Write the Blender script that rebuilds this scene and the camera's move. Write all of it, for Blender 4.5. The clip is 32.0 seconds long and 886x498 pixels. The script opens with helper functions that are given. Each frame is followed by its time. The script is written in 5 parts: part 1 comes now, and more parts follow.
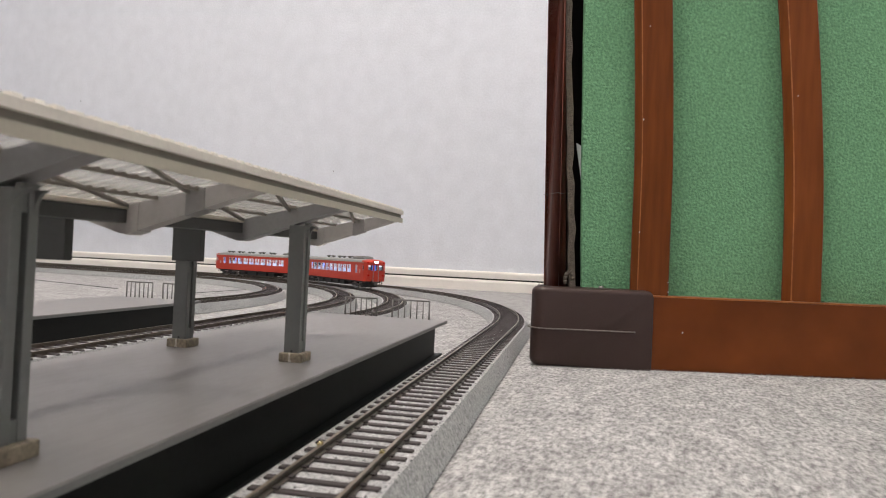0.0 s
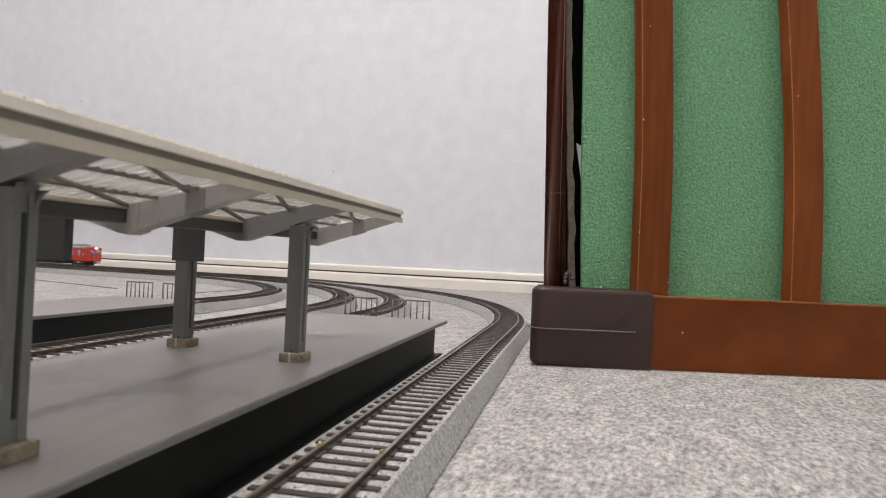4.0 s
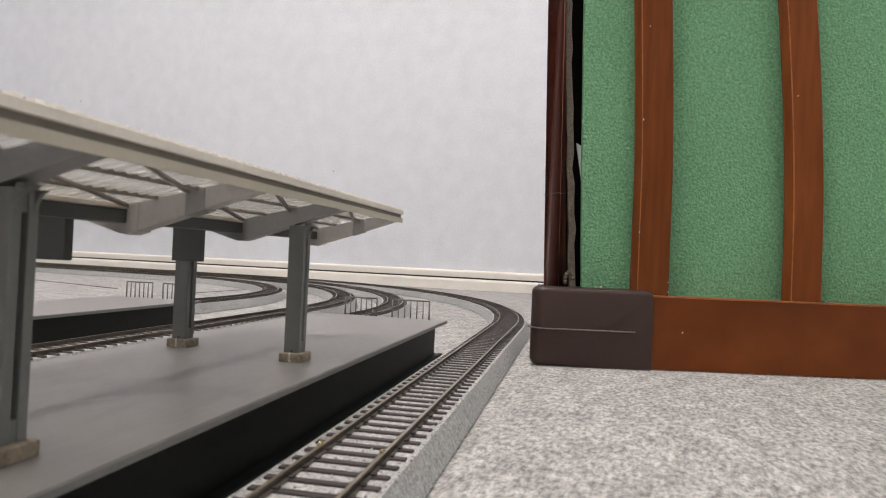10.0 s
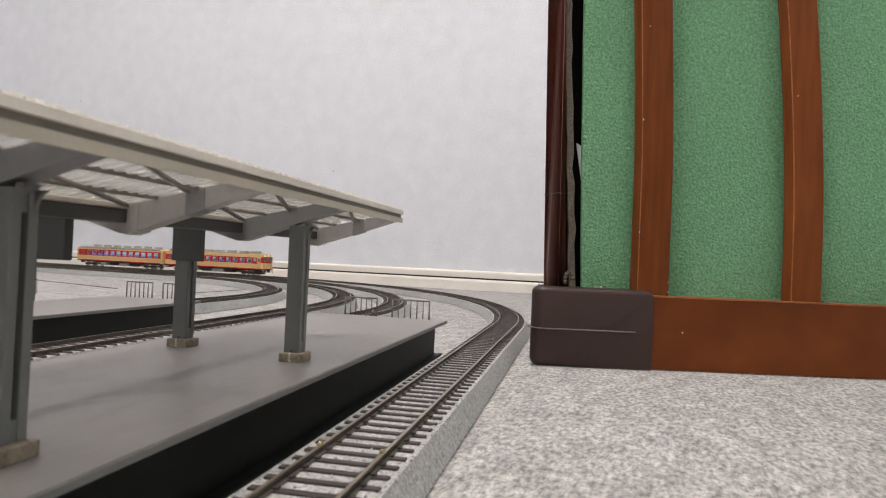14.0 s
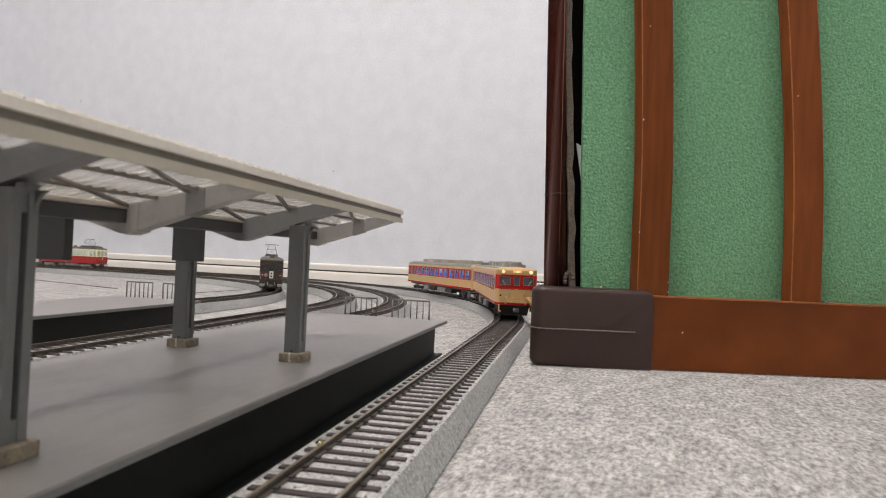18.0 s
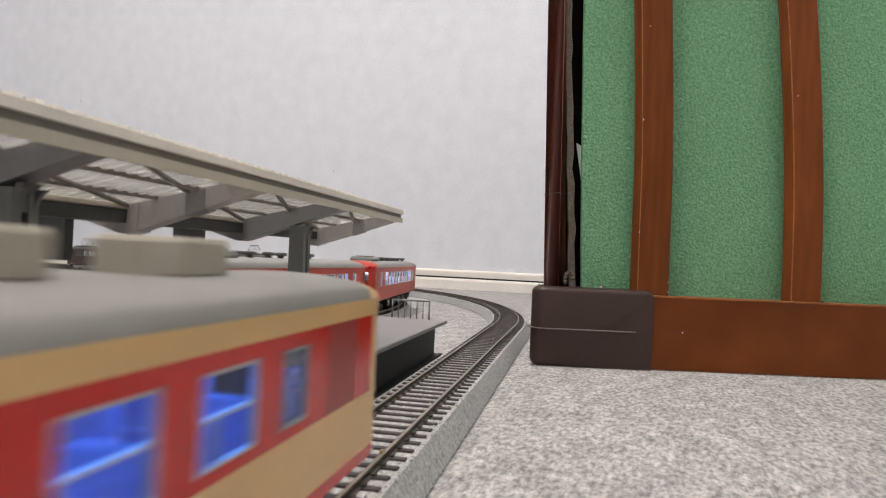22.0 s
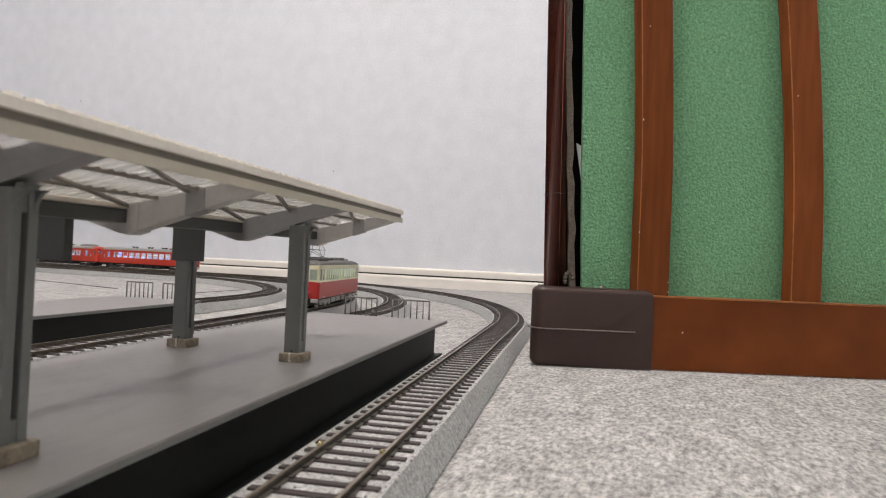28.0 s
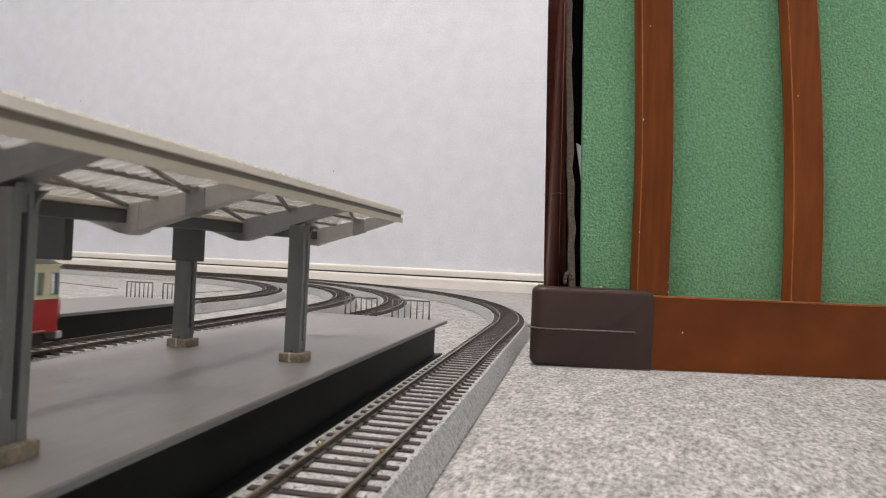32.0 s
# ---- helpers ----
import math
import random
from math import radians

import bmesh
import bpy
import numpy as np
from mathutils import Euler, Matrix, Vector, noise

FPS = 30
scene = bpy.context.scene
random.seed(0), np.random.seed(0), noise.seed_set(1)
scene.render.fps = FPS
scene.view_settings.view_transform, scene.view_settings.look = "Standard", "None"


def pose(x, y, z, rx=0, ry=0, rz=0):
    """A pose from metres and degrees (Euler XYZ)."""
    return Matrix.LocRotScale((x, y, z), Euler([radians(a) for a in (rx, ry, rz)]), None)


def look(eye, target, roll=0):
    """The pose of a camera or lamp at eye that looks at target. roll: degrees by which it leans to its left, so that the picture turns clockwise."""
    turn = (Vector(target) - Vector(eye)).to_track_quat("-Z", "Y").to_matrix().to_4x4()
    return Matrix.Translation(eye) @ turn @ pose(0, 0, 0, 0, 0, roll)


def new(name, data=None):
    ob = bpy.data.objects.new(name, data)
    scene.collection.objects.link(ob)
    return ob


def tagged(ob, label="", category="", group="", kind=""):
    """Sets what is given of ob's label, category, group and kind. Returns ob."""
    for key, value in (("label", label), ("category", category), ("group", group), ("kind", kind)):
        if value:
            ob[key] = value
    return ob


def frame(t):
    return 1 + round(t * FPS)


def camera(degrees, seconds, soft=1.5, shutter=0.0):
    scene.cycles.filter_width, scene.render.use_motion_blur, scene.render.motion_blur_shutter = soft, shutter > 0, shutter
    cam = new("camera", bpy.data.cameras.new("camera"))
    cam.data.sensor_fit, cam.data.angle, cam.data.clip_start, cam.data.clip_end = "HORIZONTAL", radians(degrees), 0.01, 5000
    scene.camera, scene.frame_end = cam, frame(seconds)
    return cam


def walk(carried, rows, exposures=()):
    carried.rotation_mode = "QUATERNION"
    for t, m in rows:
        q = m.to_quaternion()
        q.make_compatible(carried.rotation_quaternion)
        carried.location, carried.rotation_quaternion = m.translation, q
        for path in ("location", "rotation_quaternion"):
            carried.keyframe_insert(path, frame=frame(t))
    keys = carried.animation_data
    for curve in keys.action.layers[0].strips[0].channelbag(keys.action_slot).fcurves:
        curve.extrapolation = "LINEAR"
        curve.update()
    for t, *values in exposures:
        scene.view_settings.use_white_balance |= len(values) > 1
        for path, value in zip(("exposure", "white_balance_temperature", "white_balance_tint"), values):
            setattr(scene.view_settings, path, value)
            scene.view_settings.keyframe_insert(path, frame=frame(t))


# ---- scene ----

# ---- camera: a telephone standing on its edge on the carpet, perfectly still ----
cam = camera(68.54, 32.0, soft=1.0, shutter=0.42)
cam.data.dof.use_dof, cam.data.dof.focus_distance, cam.data.dof.aperture_fstop = True, 0.50, 42.0
EYE = (0.0, 0.0, 0.06083)
STAND = look(EYE, (-0.20085, 0.97947, 0.07813), 2.527)
walk(cam, [(0.0, STAND), (32.0, STAND)], exposures=[(0.0, 0.0), (32.0, 0.0)])

# ---- world and light ----
world = bpy.data.worlds.new("room_dark")
world.use_nodes = True
world.node_tree.nodes["Background"].inputs[0].default_value = (0.8, 0.85, 1.0, 1)
world.node_tree.nodes["Background"].inputs[1].default_value = 0.05
scene.world = world

LAMP_AT = (-0.37, -0.06, 2.20)
# an oblong fitting: three lamps in one row, square to the far wall
lamp = bpy.data.lights.new("ceiling_light", "POINT")
lamp.shadow_soft_size, lamp.energy, lamp.color = 0.105, 28.0, (1.0, 0.985, 0.92)
for k in (-1, 0, 1):
    new("ceiling_light", lamp).location = (LAMP_AT[0], LAMP_AT[1] + 0.19 * k, LAMP_AT[2])


# ---- materials ----
def mat(name, rgb, rough=0.6, metal=0.0, vary=0.12, scale=60.0, fine=900.0, bump=0.1, depth=0.0004, emit=None, power=0.0, spec=0.5,
        stretch=(1, 1, 1), per_object=0.0):
    m = bpy.data.materials.new(name)
    m.use_nodes = True
    nt = m.node_tree
    b = nt.nodes["Principled BSDF"]
    b.inputs["Roughness"].default_value, b.inputs["Metallic"].default_value = rough, metal
    b.inputs["Specular IOR Level"].default_value = spec
    tc = nt.nodes.new("ShaderNodeTexCoord")
    mp = nt.nodes.new("ShaderNodeMapping")
    mp.inputs["Scale"].default_value = stretch
    nt.links.new(tc.outputs["Object"], mp.inputs["Vector"])
    n1, n2 = nt.nodes.new("ShaderNodeTexNoise"), nt.nodes.new("ShaderNodeTexNoise")
    n1.inputs["Scale"].default_value, n2.inputs["Scale"].default_value = scale, fine
    n1.inputs["Detail"].default_value, n2.inputs["Detail"].default_value = 4, 3
    for n in (n1, n2):
        nt.links.new(mp.outputs[0], n.inputs["Vector"])
    add = nt.nodes.new("ShaderNodeMath")
    add.operation = "ADD"
    nt.links.new(n1.outputs["Fac"], add.inputs[0])
    nt.links.new(n2.outputs["Fac"], add.inputs[1])
    ramp = nt.nodes.new("ShaderNodeMapRange")
    ramp.inputs["From Min"].default_value, ramp.inputs["From Max"].default_value = 0.65, 1.35
    ramp.inputs["To Min"].default_value, ramp.inputs["To Max"].default_value = 1 - vary, 1 + vary
    nt.links.new(add.outputs[0], ramp.inputs["Value"])
    mul = nt.nodes.new("ShaderNodeMix")
    mul.data_type, mul.blend_type = "RGBA", "MULTIPLY"
    mul.inputs["Factor"].default_value = 1
    mul.inputs["A"].default_value = (*rgb, 1)
    last = ramp.outputs[0]
    if per_object:
        info, r2, m2 = nt.nodes.new("ShaderNodeObjectInfo"), nt.nodes.new("ShaderNodeMapRange"), nt.nodes.new("ShaderNodeMath")
        r2.inputs["To Min"].default_value, r2.inputs["To Max"].default_value = 1 - per_object, 1 + per_object
        nt.links.new(info.outputs["Random"], r2.inputs["Value"])
        m2.operation = "MULTIPLY"
        nt.links.new(last, m2.inputs[0])
        nt.links.new(r2.outputs[0], m2.inputs[1])
        last = m2.outputs[0]
    nt.links.new(last, mul.inputs["B"])
    nt.links.new(mul.outputs["Result"], b.inputs["Base Color"])
    if bump:
        bp = nt.nodes.new("ShaderNodeBump")
        bp.inputs["Strength"].default_value, bp.inputs["Distance"].default_value = bump, depth
        nt.links.new(n2.outputs["Fac"], bp.inputs["Height"])
        nt.links.new(bp.outputs[0], b.inputs["Normal"])
    if emit:
        b.inputs["Emission Color"].default_value, b.inputs["Emission Strength"].default_value = (*emit, 1), power
    return m


def glass(name, tint, gloss=0.1):
    m = bpy.data.materials.new(name)
    m.use_nodes = True
    nt = m.node_tree
    nt.nodes.remove(nt.nodes["Principled BSDF"])
    a, g, x = nt.nodes.new("ShaderNodeBsdfTransparent"), nt.nodes.new("ShaderNodeBsdfGlossy"), nt.nodes.new("ShaderNodeMixShader")
    a.inputs[0].default_value = (*tint, 1)
    g.inputs["Roughness"].default_value = 0.06
    x.inputs[0].default_value = gloss
    nt.links.new(a.outputs[0], x.inputs[1])
    nt.links.new(g.outputs[0], x.inputs[2])
    nt.links.new(x.outputs[0], nt.nodes["Material Output"].inputs["Surface"])
    return m


def carpet_material():
    m = mat("carpet", (0.410, 0.398, 0.397), rough=0.97, vary=0.13, scale=34, fine=620, bump=0.6, depth=0.0016, spec=0.1)
    nt = m.node_tree
    b = nt.nodes["Principled BSDF"]
    mul = b.inputs["Base Color"].links[0].from_node
    tc = nt.nodes.new("ShaderNodeTexCoord")
    mp = nt.nodes.new("ShaderNodeMapping")
    mp.inputs["Scale"].default_value, mp.inputs["Rotation"].default_value = (1.0, 0.42, 1.0), (0, 0, 0.05)
    nt.links.new(tc.outputs["Object"], mp.inputs["Vector"])
    n1, n2 = nt.nodes.new("ShaderNodeTexNoise"), nt.nodes.new("ShaderNodeTexNoise")
    n1.inputs["Scale"].default_value, n1.inputs["Detail"].default_value, n1.inputs["Distortion"].default_value = 120, 7, 0.8
    n2.inputs["Scale"].default_value, n2.inputs["Detail"].default_value, n2.inputs["Roughness"].default_value = 520, 7, 0.66
    for n in (n1, n2):
        nt.links.new(mp.outputs[0], n.inputs["Vector"])
    r1, r2 = nt.nodes.new("ShaderNodeValToRGB"), nt.nodes.new("ShaderNodeValToRGB")
    r1.color_ramp.elements[0].position, r1.color_ramp.elements[0].color = 0.37, (0.82, 0.815, 0.81, 1)
    r1.color_ramp.elements[1].position, r1.color_ramp.elements[1].color = 0.62, (1.12, 1.12, 1.11, 1)
    r2.color_ramp.elements[0].position, r2.color_ramp.elements[0].color = 0.37, (0.54, 0.536, 0.534, 1)
    r2.color_ramp.elements[1].position, r2.color_ramp.elements[1].color = 0.62, (1.38, 1.38, 1.37, 1)
    nt.links.new(n1.outputs["Fac"], r1.inputs[0])
    nt.links.new(n2.outputs["Fac"], r2.inputs[0])
    a, c = nt.nodes.new("ShaderNodeMix"), nt.nodes.new("ShaderNodeMix")
    for k in (a, c):
        k.data_type, k.blend_type = "RGBA", "MULTIPLY"
        k.inputs["Factor"].default_value = 1
    nt.links.new(mul.outputs["Result"], a.inputs["A"])
    nt.links.new(r1.outputs[0], a.inputs["B"])
    nt.links.new(a.outputs["Result"], c.inputs["A"])
    nt.links.new(r2.outputs[0], c.inputs["B"])
    nt.links.new(c.outputs["Result"], b.inputs["Base Color"])
    return m


def grain_material():
    m = mat("ballast_grains", (0.38, 0.37, 0.37), rough=0.9, vary=0.25, scale=700, fine=1600)
    nt = m.node_tree
    b = nt.nodes["Principled BSDF"]
    mul = b.inputs["Base Color"].links[0].from_node
    geo, r, x = nt.nodes.new("ShaderNodeNewGeometry"), nt.nodes.new("ShaderNodeMapRange"), nt.nodes.new("ShaderNodeMix")
    r.inputs["To Min"].default_value, r.inputs["To Max"].default_value = 0.30, 1.55
    x.data_type, x.blend_type = "RGBA", "MULTIPLY"
    x.inputs["Factor"].default_value = 1
    nt.links.new(geo.outputs["Random Per Island"], r.inputs["Value"])
    nt.links.new(mul.outputs["Result"], x.inputs["A"])
    nt.links.new(r.outputs[0], x.inputs["B"])
    nt.links.new(x.outputs["Result"], b.inputs["Base Color"])
    return m


CARPET = carpet_material()
SEAM = mat("carpet_seam", (0.10, 0.10, 0.10), rough=0.95, vary=0.3)
PAPER = mat("wallpaper", (0.725, 0.738, 0.785), rough=0.85, vary=0.065, scale=26, fine=240, bump=0.45, depth=0.0014, spec=0.2)
PLASTER = mat("plaster", (0.82, 0.75, 0.73), rough=0.9, vary=0.05, scale=6, fine=300)
BASEBOARD = mat("baseboard_vinyl", (0.88, 0.83, 0.77), rough=0.3, vary=0.04, scale=20, fine=300, bump=0.05)
GROOVE = mat("groove", (0.03, 0.026, 0.022), rough=0.7, vary=0.1)
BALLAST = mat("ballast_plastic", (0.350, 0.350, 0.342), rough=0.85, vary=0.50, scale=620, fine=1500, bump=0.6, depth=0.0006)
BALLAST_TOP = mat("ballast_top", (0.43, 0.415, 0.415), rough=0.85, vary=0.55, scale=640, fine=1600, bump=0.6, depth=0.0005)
GRAIN = grain_material()
SLEEPER = mat("sleeper_brown", (0.040, 0.029, 0.028), rough=0.6, vary=0.25, scale=300, fine=1400, per_object=0.18)
RAIL = mat("rail_nickel", (0.110, 0.090, 0.070), rough=0.34, metal=0.7, vary=0.15, scale=50, fine=700, bump=0.03)
# lighter rail head: the pale wall's reflection put into the colour
RAIL_TOP = mat("rail_head_reflection", (0.29, 0.235, 0.175), rough=0.32, metal=0.85, vary=0.12, scale=50, fine=700, bump=0.02)
BRASS = mat("brass_joiner", (0.80, 0.68, 0.36), rough=0.16, metal=0.9, vary=0.1)
DECK = mat("platform_grey", (0.212, 0.198, 0.192), rough=0.42, vary=0.09, scale=16, fine=500, bump=0.03, stretch=(1, 0.25, 1))
DECK_EDGE = mat("platform_edge_grey", (0.19, 0.185, 0.18), rough=0.5, vary=0.08)
BASE_BLACK = mat("platform_wall_black", (0.0075, 0.0082, 0.0072), rough=0.55, spec=0.25, vary=0.2, scale=40, fine=600, bump=0.05)
STEEL_GREY = mat("post_grey_plastic", (0.146, 0.148, 0.140), rough=0.42, vary=0.08, scale=60, fine=700, bump=0.04)
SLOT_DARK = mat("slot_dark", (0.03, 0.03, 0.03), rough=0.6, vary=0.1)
RAFTER_GREY = mat("rafter_grey_plastic", (0.46, 0.435, 0.415), rough=0.45, vary=0.08, scale=60, fine=700, bump=0.04)
POST_ARM = mat("post_arm_grey_plastic", (0.255, 0.25, 0.25), rough=0.42, vary=0.08, scale=60, fine=700, bump=0.04)
PAD_GREY = mat("pad_grey_plastic", (0.30, 0.285, 0.275), rough=0.45, vary=0.08, scale=60, fine=700, bump=0.04)
PURLIN = mat("purlin_taupe", (0.20, 0.175, 0.15), rough=0.5, vary=0.1)
FASCIA = mat("fascia_grey", (0.52, 0.472, 0.39), rough=0.45, vary=0.06, scale=50)
IVORY = mat("roof_ivory", (0.80, 0.745, 0.67), rough=0.5, vary=0.06, scale=60, fine=800, bump=0.05)
PLINTH = mat("plinth_tan", (0.245, 0.200, 0.142), rough=0.55, vary=0.45, scale=200, fine=900, bump=0.15)
SIGN_DARK = mat("sign_dark_grey", (0.055, 0.055, 0.052), rough=0.5, vary=0.08)
FENCE_GREY = mat("fence_grey", (0.19, 0.18, 0.17), rough=0.45, vary=0.1)


def sheet_material():
    m = mat("roof_sheet_milky", (0.76, 0.745, 0.71), rough=0.5, vary=0.05, scale=80)
    nt = m.node_tree
    b = nt.nodes["Principled BSDF"]
    t, x = nt.nodes.new("ShaderNodeBsdfTranslucent"), nt.nodes.new("ShaderNodeMixShader")
    t.inputs[0].default_value = (0.78, 0.76, 0.73, 1)
    x.inputs[0].default_value = 0.6
    nt.links.new(b.outputs[0], x.inputs[1])
    nt.links.new(t.outputs[0], x.inputs[2])
    c, y = nt.nodes.new("ShaderNodeBsdfTransparent"), nt.nodes.new("ShaderNodeMixShader")
    c.inputs[0].default_value = (0.86, 0.85, 0.84, 1)
    y.inputs[0].default_value = 0.72
    nt.links.new(x.outputs[0], y.inputs[1])
    nt.links.new(c.outputs[0], y.inputs[2])
    nt.links.new(y.outputs[0], nt.nodes["Material Output"].inputs["Surface"])
    return m


SHEET = sheet_material()
FELT = mat("green_felt", (0.181, 0.380, 0.205), rough=0.95, vary=0.34, scale=520, fine=640, bump=0.75, depth=0.0020, spec=0.2)
FELT_EDGE = mat("felt_edge_taupe", (0.14, 0.113, 0.088), rough=0.95, vary=0.35, scale=500, fine=1200, bump=1.0, depth=0.001)
WOOD = mat("varnished_wood", (0.158, 0.042, 0.0105), rough=0.30, spec=0.14, vary=0.30, scale=9, fine=120, bump=0.04, stretch=(0.25, 2, 0.25))
WOOD_UP = mat("varnished_wood_upright", (0.165, 0.044, 0.0095), rough=0.30, spec=0.14, vary=0.30, scale=9, fine=120, bump=0.04, stretch=(2, 2, 0.2))
WOOD_LIGHT = mat("worn_wood_edge", (0.33, 0.115, 0.032), spec=0.3, rough=0.4, vary=0.35, scale=60, fine=260, bump=0.05)
MAHOGANY = mat("dark_red_wood", (0.150, 0.034, 0.017), spec=0.35, rough=0.36, vary=0.15, scale=20, fine=300, bump=0.03, stretch=(2, 2, 0.2))
CAP_BROWN = mat("brown_plastic", (0.046, 0.0255, 0.021), rough=0.40, spec=0.32, vary=0.10, scale=60, fine=1500, bump=0.08)
CAP_LINE = mat("worn_plastic_line", (0.19, 0.16, 0.145), rough=0.5, vary=0.3, scale=200)
BLACK = mat("black_void", (0.005, 0.004, 0.004), spec=0.05, rough=0.9, vary=0.1)
SCREW = mat("screw_steel", (0.35, 0.32, 0.30), rough=0.35, metal=0.9, vary=0.1)
PAPER_SCRAP = mat("paper_scrap", (0.6, 0.6, 0.6), rough=0.8, vary=0.1)

CREAM = mat("express_cream", (0.62, 0.395, 0.175), rough=0.36, vary=0.05, scale=60, fine=900, bump=0.03)
EXP_RED = mat("express_red", (0.50, 0.015, 0.011), rough=0.22, vary=0.06, scale=60, fine=900, bump=0.03)
DOOR_RED = mat("door_red", (0.27, 0.016, 0.013), rough=0.34, vary=0.06, scale=60, fine=900, bump=0.03)
VERMILION = mat("vermilion", (0.50, 0.047, 0.024), rough=0.42, spec=0.35, vary=0.06, scale=60, fine=900, bump=0.03)
ROOF_GREY = mat("train_roof_grey", (0.225, 0.215, 0.20), rough=0.6, vary=0.10, scale=80, fine=900, bump=0.1)
ROOF_DARK = mat("train_roof_dark", (0.095, 0.088, 0.08), rough=0.6, vary=0.12, scale=80, fine=900, bump=0.1)
VENT_BEIGE = mat("vent_beige", (0.39, 0.355, 0.285), rough=0.5, vary=0.08, scale=80, fine=900, bump=0.05)
ROOF_PALE = mat("train_roof_pale", (0.27, 0.262, 0.25), rough=0.5, vary=0.10, scale=80, fine=900, bump=0.1)
VENT_DARK = mat("vent_dark", (0.085, 0.082, 0.078), rough=0.5, vary=0.1, scale=80, fine=900)
VENT_GREY = mat("vent_grey", (0.21, 0.205, 0.195), rough=0.5, vary=0.08, scale=80, fine=900)
UNDER = mat("underframe_black", (0.016, 0.015, 0.014), rough=0.55, vary=0.25, scale=150)
BOGIE_GREY = mat("bogie_grey", (0.30, 0.295, 0.28), rough=0.5, vary=0.2, scale=200)
BOGIE_BLACK = mat("bogie_black", (0.022, 0.021, 0.02), rough=0.5, vary=0.2, scale=200)
PANTO = mat("pantograph_steel", (0.12, 0.115, 0.11), rough=0.4, metal=0.6, vary=0.1)
WHEEL = mat("wheel_steel", (0.30, 0.28, 0.26), rough=0.35, metal=0.85, vary=0.1)
COUPLER_STEEL = mat("coupler_steel", (0.16, 0.16, 0.155), rough=0.35, metal=0.7, vary=0.2, scale=200)
SILVER = mat("silver_trim", (0.50, 0.49, 0.47), rough=0.35, metal=0.6, vary=0.06)
TRAM_CREAM = mat("tram_cream", (0.70, 0.66, 0.445), rough=0.38, vary=0.05, scale=60, fine=900, bump=0.03)
TRAM_RED = mat("tram_red", (0.40, 0.020, 0.018), rough=0.34, vary=0.06, scale=60, fine=900, bump=0.03)
TRAM_BROWN = mat("tram_brown", (0.050, 0.030, 0.022), rough=0.40, vary=0.10, scale=60, fine=900, bump=0.03)
GREY_BOX = mat("grey_underbox", (0.26, 0.255, 0.245), rough=0.5, vary=0.15, scale=120)
WHITE_PLATE = mat("white_plate", (0.75, 0.75, 0.72), rough=0.5, vary=0.05)
BLACK_MARK = mat("black_mark", (0.02, 0.02, 0.02), rough=0.5, vary=0.05)
GLASS = glass("train_glass", (0.82, 0.86, 0.92))


def milky(name, rgb):
    """Clear plastic moulding, half clouded."""
    m = mat(name, rgb, rough=0.18, vary=0.12, scale=300, fine=900, bump=0.0)
    nt = m.node_tree
    a, x = nt.nodes.new("ShaderNodeBsdfTransparent"), nt.nodes.new("ShaderNodeMixShader")
    a.inputs[0].default_value = (0.8, 0.8, 0.82, 1)
    x.inputs[0].default_value = 0.35
    nt.links.new(nt.nodes["Principled BSDF"].outputs[0], x.inputs[1])
    nt.links.new(a.outputs[0], x.inputs[2])
    nt.links.new(x.outputs[0], nt.nodes["Material Output"].inputs["Surface"])
    return m


GLASS_MILKY = milky("clouded_cab_glass", (0.22, 0.21, 0.22))
GLASS_DARK = glass("cab_glass", (0.62, 0.64, 0.66), 0.22)
STRIP_DIM_BLUE = mat("light_strip_dim_blue", (0.4, 0.4, 0.5), emit=(0.15, 0.25, 1.0), power=3.6, bump=0)
STRIP_BLUE = mat("light_strip_blue", (0.4, 0.4, 0.5), emit=(0.09, 0.29, 1.0), power=7.5, bump=0)
STRIP_WHITE = mat("light_strip_cold_white", (0.5, 0.5, 0.5), emit=(0.88, 0.91, 1.0), power=15.0, bump=0)
STRIP_PALE = mat("light_strip_pale", (0.5, 0.5, 0.5), emit=(0.92, 1.0, 0.86), power=6.0, bump=0)
STRIP_DIM = mat("light_strip_dim", (0.5, 0.5, 0.5), emit=(0.88, 1.0, 0.78), power=2.2, bump=0)
# blue emission for panels added behind door windows, standing in for lit interiors
LIT_BLUE = mat("panel_glow_blue", (0.3, 0.3, 0.3), emit=(0.025, 0.19, 1.0), power=0.95, bump=0)
# faint emission painted on the tram bulkhead to imitate a lit interior
LIT_END = mat("bulkhead_glow_dim", (0.4, 0.4, 0.35), emit=(0.72, 0.88, 0.56), power=0.16, bump=0)
# teal emission for panels added behind cab windows, imitating a lit cab
LIT_CAB = mat("cab_glow_teal", (0.3, 0.35, 0.35), emit=(0.30, 0.55, 0.70), power=0.16, bump=0)
LED_COLD = mat("led_cold", (0.8, 0.8, 0.8), emit=(0.74, 0.82, 1.0), power=5.5, bump=0)
LED_CAB = mat("led_cab_white", (0.8, 0.8, 0.8), emit=(0.85, 0.95, 1.0), power=1.6, bump=0)
LED_WARM = mat("led_warm", (0.8, 0.7, 0.5), emit=(1.0, 0.70, 0.30), power=1.05, bump=0)
LED_YELLOW = mat("led_yellow", (0.8, 0.7, 0.2), emit=(1.0, 0.74, 0.12), power=1.1, bump=0)
LED_AMBER = mat("led_amber", (0.8, 0.6, 0.3), emit=(1.0, 0.45, 0.12), power=0.35, bump=0)
LED_RED = mat("led_red", (0.5, 0.05, 0.04), emit=(1.0, 0.07, 0.05), power=1.6, bump=0)
SEAT_BLUE = mat("seat_blue", (0.22, 0.30, 0.62), rough=0.85, vary=0.2)
